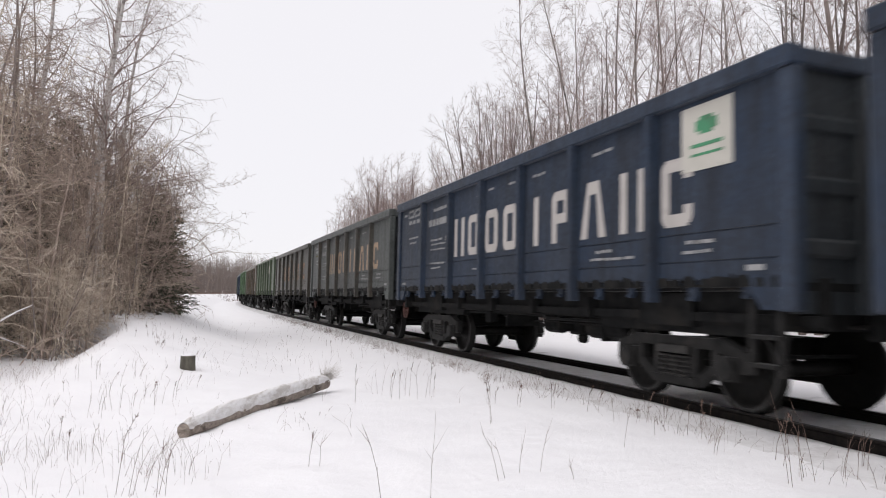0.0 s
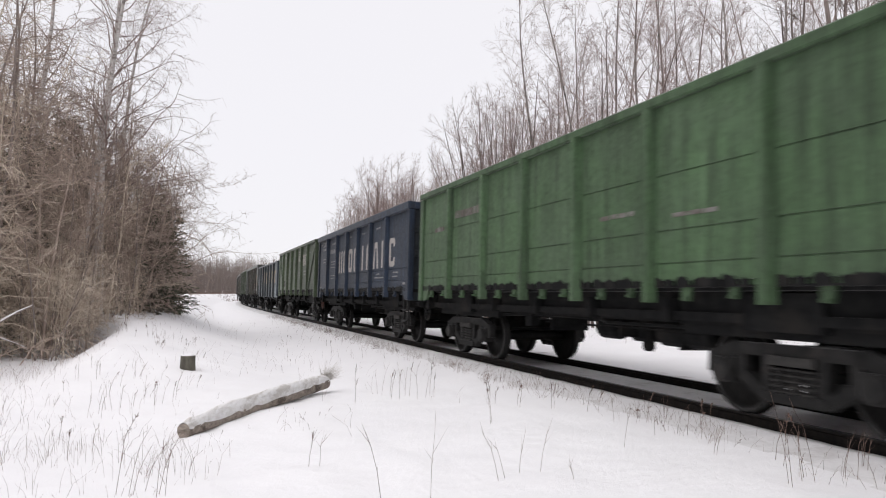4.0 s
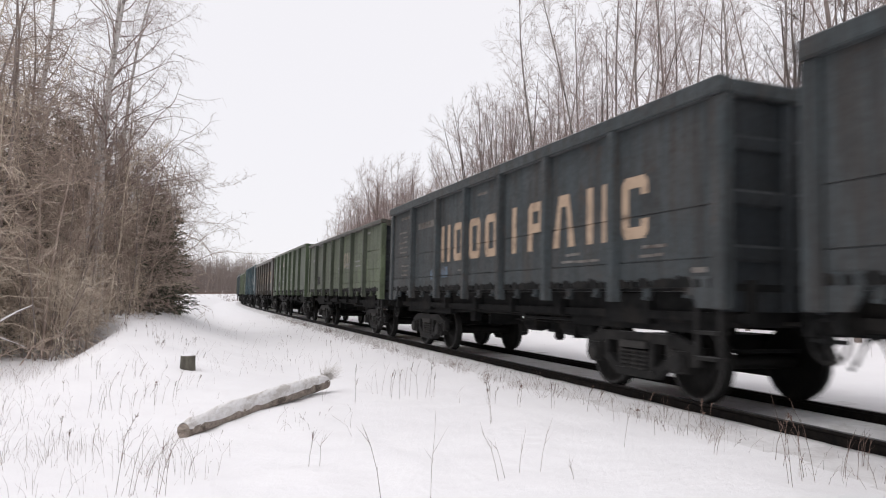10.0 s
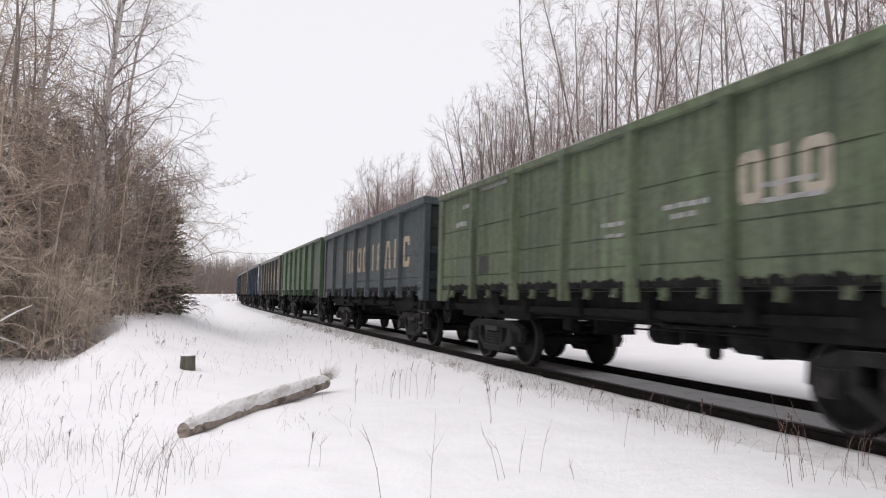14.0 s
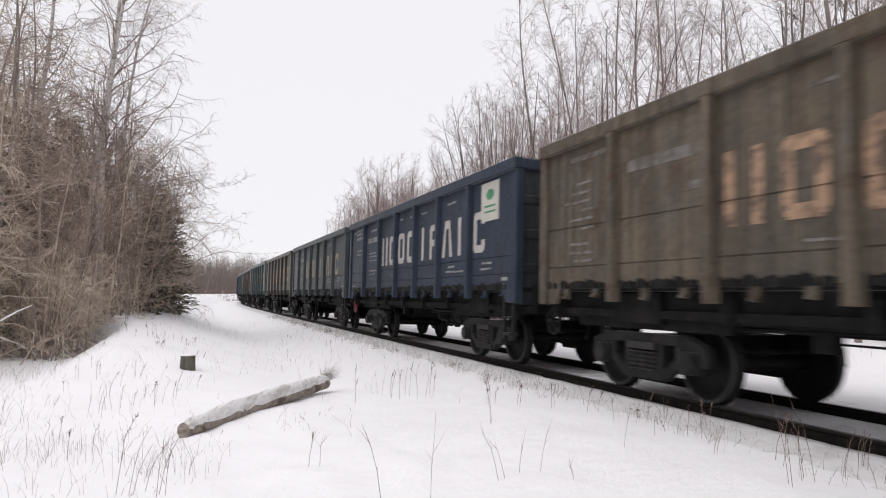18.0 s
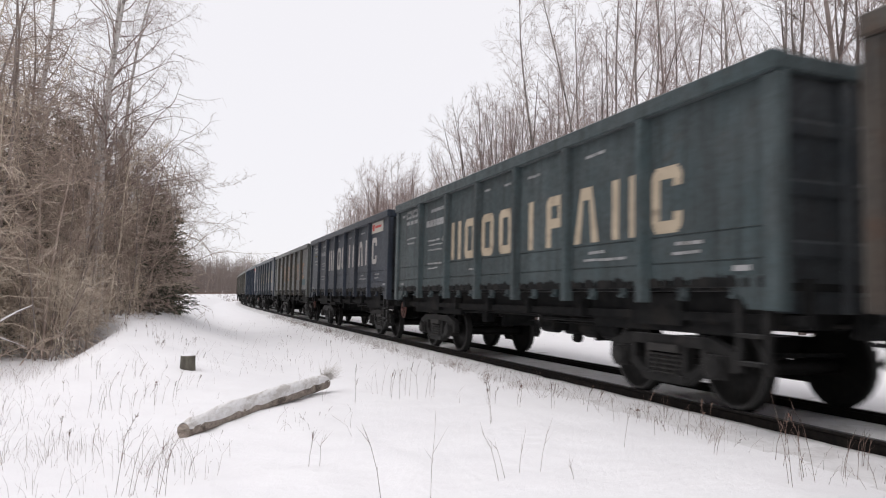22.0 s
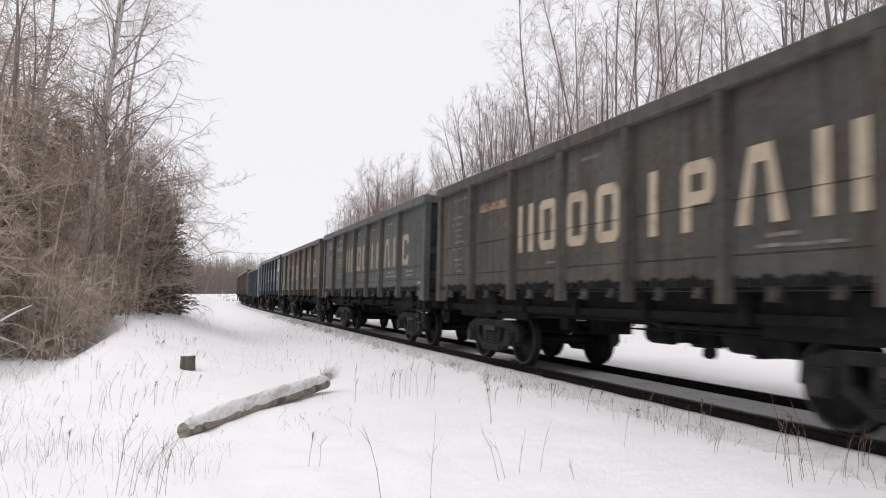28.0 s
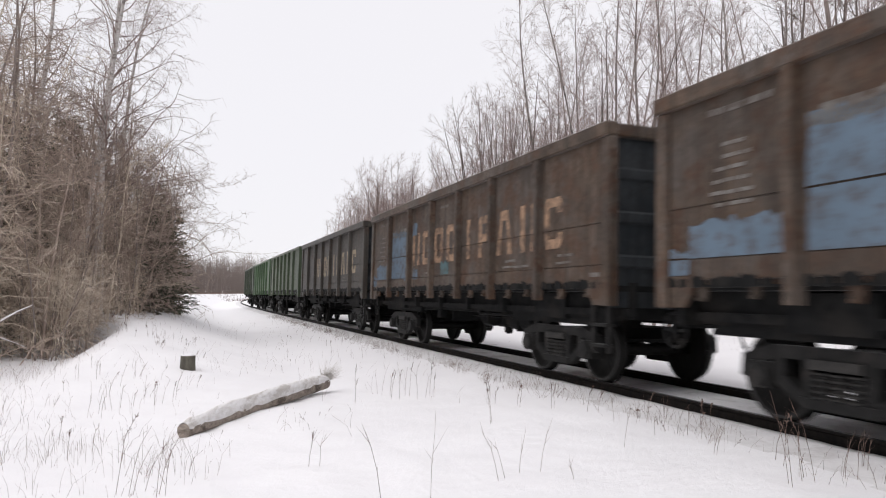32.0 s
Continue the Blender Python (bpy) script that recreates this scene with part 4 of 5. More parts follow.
        if "S" in extra:
            s = attach_paint("notice_board", "board", [(-5.74, -4.94, 2.68, 3.42)], PLATE, w, "white square board with green print", 0.012)
            for i, r in enumerate(([(-5.45, -5.25, 3.08, 3.28), (-5.52, -5.18, 3.12, 3.24)], [(-5.6, -5.1, 2.94, 2.98)], [(-5.6, -5.1, 2.84, 2.87)])):
                attach_paint("print", ("board_print", i), r, SIGNGREEN, s, "", 0.017)
        if "R" in extra:
            s = attach_paint("notice_board", "red_board", [(-5.8, -4.46, 3.14, 3.46)], PLATE, w, "white board with a red band", 0.012)
            for i, r in enumerate(((-4.85, -4.6, 3.22, 3.4), (-5.6, -4.92, 3.28, 3.35))):
                attach_paint("print", ("red_print", i), [r], SIGNRED, s, "", 0.017)
        patches = []
        if "C" in extra:
            patches += [((2.72, 3.1, 1.62, 1.85), CYAN, "light blue repainted patch"), ((1.98, 2.35, 1.66, 1.9), CYAN, "light blue repainted patch")]
        if "K" in extra:
            patches += [((2.7, 3.6, 1.88, 2.15), COBALT, "cobalt blue repainted patch"), ((3.1, 3.6, 1.6, 1.87), COBALT, "cobalt blue repainted patch"), ((2.06, 2.42, 1.6, 1.9), COBALT, "cobalt blue repainted patch")]
        if "P" in extra:
            patches += [((2.75, 4.28, 1.7, 2.95), CYAN, "large light blue repainted patch"), ((4.58, 5.9, 1.7, 2.1), CYAN, "light blue repainted patch"), ((5.92, 6.28, 1.5, 1.8), CYAN, "light blue repainted patch"), ((2.75, 4.28, 2.82, 2.98), DIM, "pale smear of primer"), ((2.1, 2.45, 2.75, 3.05), CYAN, "light blue repainted patch"), ((-0.2, 0.3, 1.72, 2.0), AQUA, "turquoise repainted patch")]
        if "W" in extra:
            patches += [((2.72, 4.1, 2.76, 2.96), CREAM, "cream repainted patch"), ((2.72, 3.1, 2.02, 2.28), CREAM, "cream repainted patch"), ((3.7, 4.25, 1.55, 1.98), CREAM, "cream repainted patch"), ((4.7, 5.2, 1.6, 1.95), RUSTRED, "rust red stain"), ((5.4, 5.75, 1.8, 2.2), RUSTRED, "rust red stain"), ((-0.35, 0.2, 1.72, 2.12), RUSTRED, "rust red stain"), ((0.95, 2.4, 1.53, 2.06), AQUA, "greenish repainted patch"), ((-0.75, 0.7, 1.53, 1.7), AQUA, "greenish repainted patch")]
        if "T" in extra:
            patches += [((2.8, 4.0, 2.86, 3.0), ORANGE, "faded number panel"), ((-5.6, -4.7, 1.72, 2.0), AQUA, "turquoise repainted patch")]
        for rect, tint, words in patches:
            for r in cut([rect], STYLES[style]["seams"]):
                ob = attach("repainted_patch", shared(("patch", r, style), lambda: ragged([r], STYLES[style]["seams"], k)), tint, w, words)
                slot = ob.material_slots[0]
                slot.link, slot.material = "OBJECT", tint
        if "Y" in extra:
            attach_paint("yellow_stencil", "yellow", [(4.88, 5.66, 2.9, 2.97)], YELLOW, w)
        if "D" in extra:
            attach_paint("dark_plate", ("dark_plate", style == "smooth"), [(4.68, 5.2, 1.72, 2.12) if style == "smooth" else (3.76, 4.2, 1.69, 2.02)], INK, w)
        if "Q" in extra:
            attach_paint("yellow_stencil", "yellow_old", [(2.9, 3.5, 2.08, 2.22)], DIM, w)
        hw = attach("brake_wheel", shared("brake_wheel", hand_wheel_mesh), IRON, w, "red spoked brake wheel" if "L" in extra else "")
        hw.location = (6.36, 1.3, 0.88)
        slot = hw.material_slots[0]
        slot.link, slot.material = "OBJECT", RED if "H" in extra else RUSTRED if "L" in extra else IRON
    return train


def words_of(rects):
    """Splits long thin bars into runs of unequal length, like lines of small writing."""
    out = []
    for u0, u1, z0, z1 in rects:
        if u1 - u0 < 0.25 or z1 - z0 > 0.16:
            out.append((u0, u1, z0, z1))
            continue
        rng = random.Random(int(1000 * (u0 + 7 * z0)))
        u = u0
        while u < u1 - 0.05:
            e = min(u + rng.uniform(0.07, 0.26), u1)
            k = rng.uniform(-0.006, 0.006)
            out.append((u, e, z0 + k, z1 + k))
            u = e + rng.uniform(0.025, 0.06)
    return out


def attach_paint(name, key, rects, material, parent, label="", lift=0.006, seams=(), taper=0.0):
    if name == "stencil":
        rects = words_of(rects)
    ob = attach(name, shared(key, lambda: boxes(*[(a, b, FACE - 0.004, FACE + lift, c, d) for a, b, c, d in rects]) if name == "stencil" else slabs(rects, seams, lift, taper)), material, parent, label)
    slot = ob.material_slots[0]
    slot.link, slot.material = "OBJECT", material
    if name == "stencil":
        tagged(ob, kind="stuff")
    return ob


TRAIN = build_train()
START = -1.98


def wagon_pose(k, t):
    """Wagon k of the list (the second one passes the camera first) at t seconds; the train gains speed slowly."""
    s = START + (k - 1) * PITCH - (17.7425 * t + 0.0272 * t * t)
    a, b = at(s + 4.325, 0), at(s - 4.325, 0)
    u = a - b
    return Matrix.Translation((a + b) / 2) @ Matrix.Rotation(math.atan2(u.y, u.x), 4, "Z") @ Matrix.Rotation(CANT, 4, "X")


# ---------------------------------------------------------------- trees and brush
def spread(rng, d, angle):
    """A direction at about the angle (degrees) from d."""
    u = d.orthogonal().normalized()
    w = d.cross(u)
    a = rng.uniform(0, 2 * math.pi)
    t = radians(angle)
    return (d * math.cos(t) + (u * math.cos(a) + w * math.sin(a)) * math.sin(t)).normalized()


def limb(rng, p, d, length, segs, wobble, lift):
    pts = [p.copy()]
    for i in range(segs):
        d = (d + Vector((rng.gauss(0, wobble), rng.gauss(0, wobble), rng.gauss(0, wobble) + lift))).normalized()
        p = p + d * (length / segs)
        pts.append(p)
    return pts


def along(pts, f):
    x = f * (len(pts) - 1)
    i = min(int(x), len(pts) - 2)
    return pts[i].lerp(pts[i + 1], x - i), (pts[i + 1] - pts[i]).normalized()


def shoot(V, F, rng, p, d, length, r, sag):
    """A thin twig with one bend."""
    m = p + d * (length * 0.5)
    e = (d + Vector((rng.gauss(0, 0.32), rng.gauss(0, 0.32), rng.gauss(0, 0.25) + sag))).normalized()
    u = d.orthogonal() * r
    w = d.cross(u)
    k = len(V)
    for c, f in ((p, 1.0), (m, 0.8)):
        V += [c + u * f, c + (w * 0.87 - u * 0.5) * f, c - (w * 0.87 + u * 0.5) * f]
    V.append(m + e * (length * 0.5))
    F += [(k, k + 1, k + 4, k + 3), (k + 1, k + 2, k + 5, k + 4), (k + 2, k, k + 3, k + 5), (k + 3, k + 4, k + 6), (k + 4, k + 5, k + 6), (k + 5, k + 3, k + 6)]


def bare_tree(seed, h, limbs, subs, twigs, stems=1, spreadout=0.26, start=0.22, twig_r=0.005, lift=0.05, sag=0.0, trunk_r=0.0055, twig_len=1.0, fan=0.16, angle=(18, 42), wobble=0.12, bent=False, lean=(0, 0), taper=0.65):
    """A leafless tree. fan: how far several stems part; sag: how far the twigs hang."""
    rng = random.Random(seed)
    TV, TF, V, F = [], [], [], []
    turn = rng.uniform(0, 6.28)
    for st in range(stems):
        if stems > 1:
            out = fan * rng.uniform(0.15, 1.0) if st else 0.05
            a = turn + 6.28 * st / stems + rng.gauss(0, 0.3)
            way = Vector((out * math.cos(a), out * math.sin(a), 1))
            hh = h * rng.uniform(0.86, 1.0) * (1 - 0.3 * (out / max(fan, 0.01)) ** 2)
            base = Vector((0.25 * math.cos(a), 0.25 * math.sin(a), -0.3))
        else:
            way, hh, base = Vector((rng.gauss(0, 0.03) + lean[0], rng.gauss(0, 0.03) + lean[1], 1)), h, Vector((0, 0, -0.3))
        trunk = limb(rng, base, way.normalized(), hh, 10, 0.045, 0.03 if stems > 1 else 0.015)
        r0 = trunk_r * hh * rng.uniform(0.85, 1.15)
        tube(TV, TF, trunk, [r0 * (1 - i / 10.3) ** 0.8 + 0.006 for i in range(11)], 6)
        for i in range(limbs):
            f = start + (0.99 - start) * ((i + rng.random()) / limbs)
            p, d = along(trunk, f)
            length = hh * spreadout * (1.08 - f) ** taper * rng.uniform(0.6, 1.15) + 0.3
            lp = limb(rng, p, spread(rng, d, rng.uniform(*angle)), length, 6, wobble, lift)
            lr = max(0.36 * r0 * (1 - f) ** 0.7, 0.009)
            tube(V, F, lp, [lr * (1 - j / 6.6) + 0.003 for j in range(7)], 3)
            for j in range(subs):
                g = 0.1 + 0.9 * (j + rng.random()) / subs
                sp, sd = along(lp, g)
                s_len = length * rng.uniform(0.25, 0.55) * (1.15 - 0.5 * g)
                sb = limb(rng, sp, spread(rng, sd, rng.uniform(28, 70) if bent else rng.uniform(20, 55)), s_len, 3, wobble * 1.3, lift - sag * 0.15)
                q0 = max(lr * 0.3, 0.0055)
                k = 2 if bent else 1
                tube(V, F, sb[:k + 1], [q0, q0 * 0.8, q0 * 0.6][:k + 1], 3)
                spike(V, F, sb[k], sb[3], q0 * 0.7)
                for q in range(twigs):
                    tp, td = along(sb, 0.15 + 0.85 * (q + rng.random()) / twigs)
                    td = spread(rng, td, rng.uniform(25, 75) if bent else rng.uniform(15, 55))
                    td.z -= sag * 0.6
                    td.normalize()
                    ln = rng.uniform(0.2, 0.6) * twig_len
                    if bent:
                        shoot(V, F, rng, tp, td, ln, twig_r, lift - sag)
                    else:
                        spike(V, F, tp, tp + td * ln, twig_r)
    return TV, TF, V, F


def spruce(seed, h):
    rng = random.Random(seed)
    TV, TF, V, F = [], [], [], []
    trunk = limb(rng, Vector((0, 0, -0.3)), Vector((0, 0, 1)), h, 8, 0.01, 0.05)
    tube(TV, TF, trunk, [0.014 * h * (1 - i / 8.4) + 0.01 for i in range(9)], 7)
    z = 0.35
    while z < h - 0.3:
        reach = (0.3 * (h - z) ** 0.85 + 0.25) * min(1.0, 0.75 + 0.2 * z)
        for b in range(rng.randint(6, 8)):
            a = rng.uniform(0, 2 * math.pi)
            ln = reach * rng.uniform(0.7, 1.1)
            d = Vector((math.cos(a), math.sin(a), -0.22 + 0.5 * z / h))
            bp = limb(rng, Vector((0, 0, z + rng.uniform(-0.1, 0.1))), d.normalized(), ln, 4, 0.06, 0.03)
            tube(TV, TF, bp, [0.022, 0.018, 0.014, 0.01, 0.005], 3)
            n = int(7 + ln * 9)
            for q in range(n):
                p, dd = along(bp, 0.12 + 0.88 * (q + rng.random()) / n)
                side = dd.cross(Vector((0, 0, 1))).normalized() * rng.choice((-1, 1))
                t = (dd * rng.uniform(0.4, 0.9) + side * rng.uniform(0.2, 0.9) + Vector((0, 0, rng.uniform(-0.5, 0.15)))).normalized()
                e = p + t * rng.uniform(0.16, 0.42)
                for r in range(2):
                    w = spread(rng, t, 90) * rng.uniform(0.02, 0.05)
                    m = p.lerp(e, 0.45)
                    k = len(V)
                    V += [p, m + w, e, m - w]
                    F.append((k, k + 1, k + 2, k + 3))
        z += rng.uniform(0.2, 0.3)
    return TV, TF, V, F


def tree_proto(name, data, bark, leaves, crown="crown"):
    TV, TF, V, F = data
    ob = new(name)
    attach("trunk", mesh_of("trunk", TV, TF, bark, True), None, ob)
    attach(crown, mesh_of(crown, V, F, leaves), None, ob)
    return ob


def plant(protos, places, label, category, group):
    """places: (proto index, x, y, turn, scale)."""
    used = set()
    for i, x, y, turn, sc in places:
        m = pose(x, y, height(x, y) - 0.05, 0, 0, turn) @ Matrix.Diagonal((1, 1, 1, 1))
        if i not in used:
            ob = protos[i]
            ob.matrix_basis = m
            used.add(i)
        else:
            ob = copy_thing(protos[i], m)
        ob.scale = (sc, sc, sc)
        tagged(ob, label[i] if isinstance(label, (list, tuple)) else label, category, group)
    assert len(used) == len(protos)


def build_right_wood():
    """Alder groves along the far side of the track, and a stand of tall birches nearer."""
    rng = random.Random(21)
    protos, labels = [], []
    for i in range(6):
        protos.append(tree_proto("birch_tree", bare_tree(100 + i, 17, 26, 9, 6, 1, 0.27, 0.14, 0.0042, 0.03, 0.35, 0.0048, 1.0, angle=(18, 42), wobble=0.12), BIRCH if i < 4 else GREY_BARK, TWIG))
        labels.append("slender bare birch with a pale trunk" if i < 4 else "slender bare tree with grey bark")
    for i in range(5):
        protos.append(tree_proto("alder_tree", bare_tree(140 + i, 12.6, 10, 7, 4, 6, 0.23, 0.2, 0.0048, 0.03, 0.0, 0.0052, 0.9, fan=0.36, angle=(16, 46), taper=0.35), ALDER_BARK, TWIG))
        labels.append("bare grey alder with several stems fanning upward")
    for i in range(3):
        protos.append(tree_proto("alder_tree", bare_tree(150 + i, 12.6, 10, 6, 3, 6, 0.24, 0.15, 0.009, 0.03, 0.0, 0.005, 1.0, fan=0.26, angle=(16, 46), taper=0.35), GREY_BARK, TWIG))
        labels.append("bare grey alder with several stems fanning upward")
    places = []
    # grove by grove: first and last metre along the line, how many, depth, height of the crowns
    for s0, s1, count, deep, tall in ((32, 42, 9, 4, 11.8), (41, 58, 15, 5, 13.5), (57, 66, 14, 5, 13.4), (66, 70, 7, 4, 11.8), (21, 28, 14, 4.5, 14.3), (30, 50, 4, 9, 12.0)):
        for n in range(count):
            s = s0 + (s1 - s0) * (n + rng.random()) / count
            f = rng.random() ** 1.3
            x, y, _ = at(s, 9.3 + deep * f)
            places.append((11 + n % 3 if s0 > 50 else 6 + (n + int(s0)) % 5, x, y, rng.uniform(0, 360), tall / 12 * rng.uniform(0.82, 1.03)))
    for n in range(58):
        s = -14 + 44 * (n + rng.random()) / 58
        x, y, _ = at(s, (9.5 if s > 10 else 13.0) + 13 * rng.random() ** 1.2)
        if x < 4.5 + 0.12 * (y - 35):
            continue
        places.append((rng.randrange(6) if rng.random() < 0.85 else 6 + rng.randrange(5), x, y, rng.uniform(0, 360), rng.uniform(0.9, 1.2)))
    for s, d, i in ((13.0, 13.0, 0), (14.3, 15.5, 3), (11.6, 16.0, 1), (15.4, 12.2, 2)):
        x, y, _ = at(s, d)
        places.append((i, x, y, rng.uniform(0, 360), rng.uniform(0.95, 1.1)))
    protos += [tree_proto("alder_tree", bare_tree(160 + i, 15, 14, 8, 4, 2, 0.34, 0.2, 0.005, 0.03, 0.1, 0.0105, 0.9, fan=0.2, angle=(25, 60), wobble=0.16), ALDER_BARK, ALDER_BARK) for i in range(2)]
    labels += ["bare dark alder with thick crooked limbs"] * 2
    for s, d, i in ((1.2, 14.2, 14), (2.6, 14.6, 15), (6.4, 15.0, 15), (7.6, 16.2, 14), (4.6, 15.4, 14)):
        x, y, _ = at(s, d)
        places.append((i, x, y, rng.uniform(0, 360), rng.uniform(0.9, 1.1)))
    plant(protos, places, labels, "tree", "bare trees behind the track")


def build_thicket():
    rng = random.Random(33)
    birch = [tree_proto("birch_tree", bare_tree(200 + i, 15, 21, 9, 5, 1, 0.27, 0.2, 0.0032, -0.01, 0.75, 0.0078, 1.1, angle=(30, 65), wobble=0.2, bent=True, lean=(0.05 * i - 0.04, 0)), PALE_BIRCH, TWIG) for i in range(3)]
    places = []
    for x, y, i, sc in ((-11.3, 21.6, 0, 1.0), (-11.05, 21.9, 2, 1.05), (-10.75, 22.0, 1, 1.0), (-14.6, 23.5, 0, 1.0), (-12.6, 26.5, 2, 1.0)):
        places.append((i, x, y, rng.uniform(-15, 15), sc))
    plant(birch, places, "tall bare birch with drooping twigs", "tree", "birches in the thicket")
    brush = [tree_proto("bare_bush", bare_tree(230 + i, 4.6, 8, 5, 4, 5, 0.6, 0.12, 0.0048, -0.07, 0.2, 0.0055, 0.9, fan=0.95, angle=(35, 95), wobble=0.3, bent=True), GREY_BARK, BRUSH) for i in range(3)]
    brush += [tree_proto("young_alder", bare_tree(240 + i, 9.0, 12, 6, 4, 3, 0.4, 0.08, 0.0045, 0.0, 0.15, 0.0055, 0.85, fan=0.25, angle=(50, 95), wobble=0.3, bent=True), GREY_BARK if i == 1 else BRUSH, DARK_TWIG if i == 1 else BRUSH) for i in range(3)]
    brush += [tree_proto("young_alder", bare_tree(250 + i, 8.5, 17, 9, 4, 3, 0.42, 0.12, 0.0045, 0.01, 0.1, 0.0075, 0.9, fan=0.3, angle=(40, 80), wobble=0.27, bent=True), DARK_TWIG, DARK_TWIG) for i in range(2)]
    brush.append(tree_proto("young_alder", bare_tree(271, 6.2, 15, 10, 5, 1, 0.72, 0.3, 0.0045, 0.0, 0.25, 0.013, 0.8, angle=(60, 95), wobble=0.22, bent=True, lean=(0.12, -0.05), taper=0.4), DARK_TWIG, DARK_TWIG))
    labels = ["dense bare brown bush with tangled twigs"] * 3 + ["bare brown young alder with many fine twigs"] * 3 + ["bare alder with long crooked limbs reaching sideways"] * 2 + ["dark alder with long level limbs over the snow bank"]
    places = []
    for x, y, i, turn, sc in ((-10.9, 24.5, 6, 10, 1.0), (-11.5, 27.8, 7, 80, 0.72), (-11.2, 19.2, 6, 120, 1.0), (-13.0, 28.6, 6, 300, 0.9), (-10.0, 17.4, 7, 40, 0.75), (-11.6, 25.5, 7, 200, 0.8), (-12.6, 29.5, 7, 20, 0.8), (-10.7, 27.2, 8, 0, 1.0), (-11.0, 28.6, 8, 140, 1.0), (-11.0, 26.0, 6, 150, 0.95), (-10.8, 23.2, 7, 280, 0.95), (-10.2, 20.9, 3, 50, 0.72), (-10.3, 22.6, 4, 160, 0.75), (-10.5, 24.0, 5, 250, 0.7), (-11.9, 28.6, 5, 140, 0.6), (-9.9, 19.2, 4, 0, 0.7),
                              (-13.0, 18.4, 4, 20, 1.45), (-12.2, 19.6, 4, 220, 1.3), (-11.6, 17.6, 4, 100, 1.25), (-13.4, 21.0, 4, 300, 1.4), (-12.6, 22.8, 6, 60, 1.35)):
        places.append((i, x, y, turn, sc))
    for n in range(30):
        f = (n + rng.random()) / 30
        x, y = -9.7 - 4.2 * f + rng.uniform(-0.8, 0.3), 16.6 + 15 * f
        places.append((rng.randrange(3), x, y, rng.uniform(0, 360), rng.uniform(0.5, 0.8)))
    for n in range(28):
        s = 5 + 48 * rng.random() ** 1.2
        d = -10.2 - 0.012 * max(0, 20 - s) ** 1.5 - 4.5 * rng.random() ** 1.8
        x, y, _ = at(s, d)
        if x / y > (-0.45 if y < 34 else -0.42):
            continue
        places.append((rng.randrange(3), x, y, rng.uniform(0, 360), rng.uniform(0.8, 1.25)))
    for n in range(44):
        s = 3 + 42 * rng.random() ** 1.5
        d = -10.7 - 0.012 * max(0, 20 - s) ** 1.5 - 4.2 * rng.random() ** 1.3
        x, y, _ = at(s, d)
        if x / y > (-0.45 if y < 34 else -0.42):
            continue
        tall = rng.uniform(0.9, 1.5) if d < -12 else rng.uniform(0.75, 1.15)
        places.append((3 + rng.randrange(3), x, y, rng.uniform(0, 360), tall * (0.8 if s > 28 else 1)))
    plant(brush, places, labels, "bush", "bushes of the thicket")
    firs = [tree_proto("spruce_tree", spruce(260 + i, 8.0), GREY_BARK, NEEDLE, "needle_crown") for i in range(3)]
    places = []
    for x, y, i, sc in ((-10.95, 28.4, 0, 0.55), (-10.75, 26.9, 2, 0.5), (-12.9, 31.5, 1, 0.72), (-10.6, 25.4, 1, 0.5), (-13.0, 26.5, 0, 0.8), (-12.6, 16.5, 1, 0.7), (-14.2, 34.5, 2, 0.7), (-12.7, 29.2, 2, 0.55), (-14.6, 27, 2, 0.95), (-13.4, 21.8, 1, 0.85), (-12.6, 19.0, 0, 0.7), (-16.0, 38, 0, 0.8), (-17.0, 30, 2, 0.9), (-12.2, 24.4, 2, 0.62)):
        places.append((i, x, y, rng.uniform(0, 360), sc))
    plant(firs, places, "dark green spruce half hidden in brush", "tree", "spruces in the thicket")


def build_far_wood():
    rng = random.Random(45)
    V, F = [], []
    for n in range(1500):
        az = radians(rng.uniform(-29, -13) if n < 1380 else rng.uniform(-50, 45))
        r = rng.uniform(270, 340)
        x, y = r * math.sin(az), r * math.cos(az)
        s, d = lateral(x, y)
        if abs(d) < 12:
            continue
        h = rng.uniform(9, 16)
        base = Vector((x, y, height(x, y) - 0.1))
        tube(V, F, [base, base + Vector((rng.gauss(0, 0.3), 0, h * 0.6)), base + Vector((rng.gauss(0, 0.5), 0, h))], [0.11, 0.08, 0.02], 3)
        for q in range(15):
            f = rng.uniform(0.03, 0.97)
            p = base + Vector((0, 0, h * f))
            a = rng.uniform(0, 6.28)
            ln = h * 0.22 * (1.15 - f)
            tube(V, F, [p, p + Vector((math.cos(a) * ln, math.sin(a) * ln, ln * rng.uniform(0.7, 1.6)))], [0.05, 0.018], 3)
    ob = attach("far_wood", mesh_of("far_wood", V, F, GREY_BARK), None)
    tagged(ob, "distant bare wood beyond the snowy field", "woodland", kind="stuff")
    V, F = [], []
    for n in range(5000):
        az, r = radians(rng.uniform(-30, -12)), rng.uniform(150, 262)
        x, y = r * math.sin(az), r * math.cos(az)
        p = Vector((x, y, height(x, y)))
        tube(V, F, [p, p + Vector((rng.gauss(0, 0.15), rng.gauss(0, 0.15), rng.uniform(0.2, 0.5)))], [0.03, 0.01], 3)
    ob = attach("field_grass", mesh_of("field_grass", V, F, STRAW), None)
    tagged(ob, "pale dead grass standing out of the snowy field", "grass", kind="stuff")


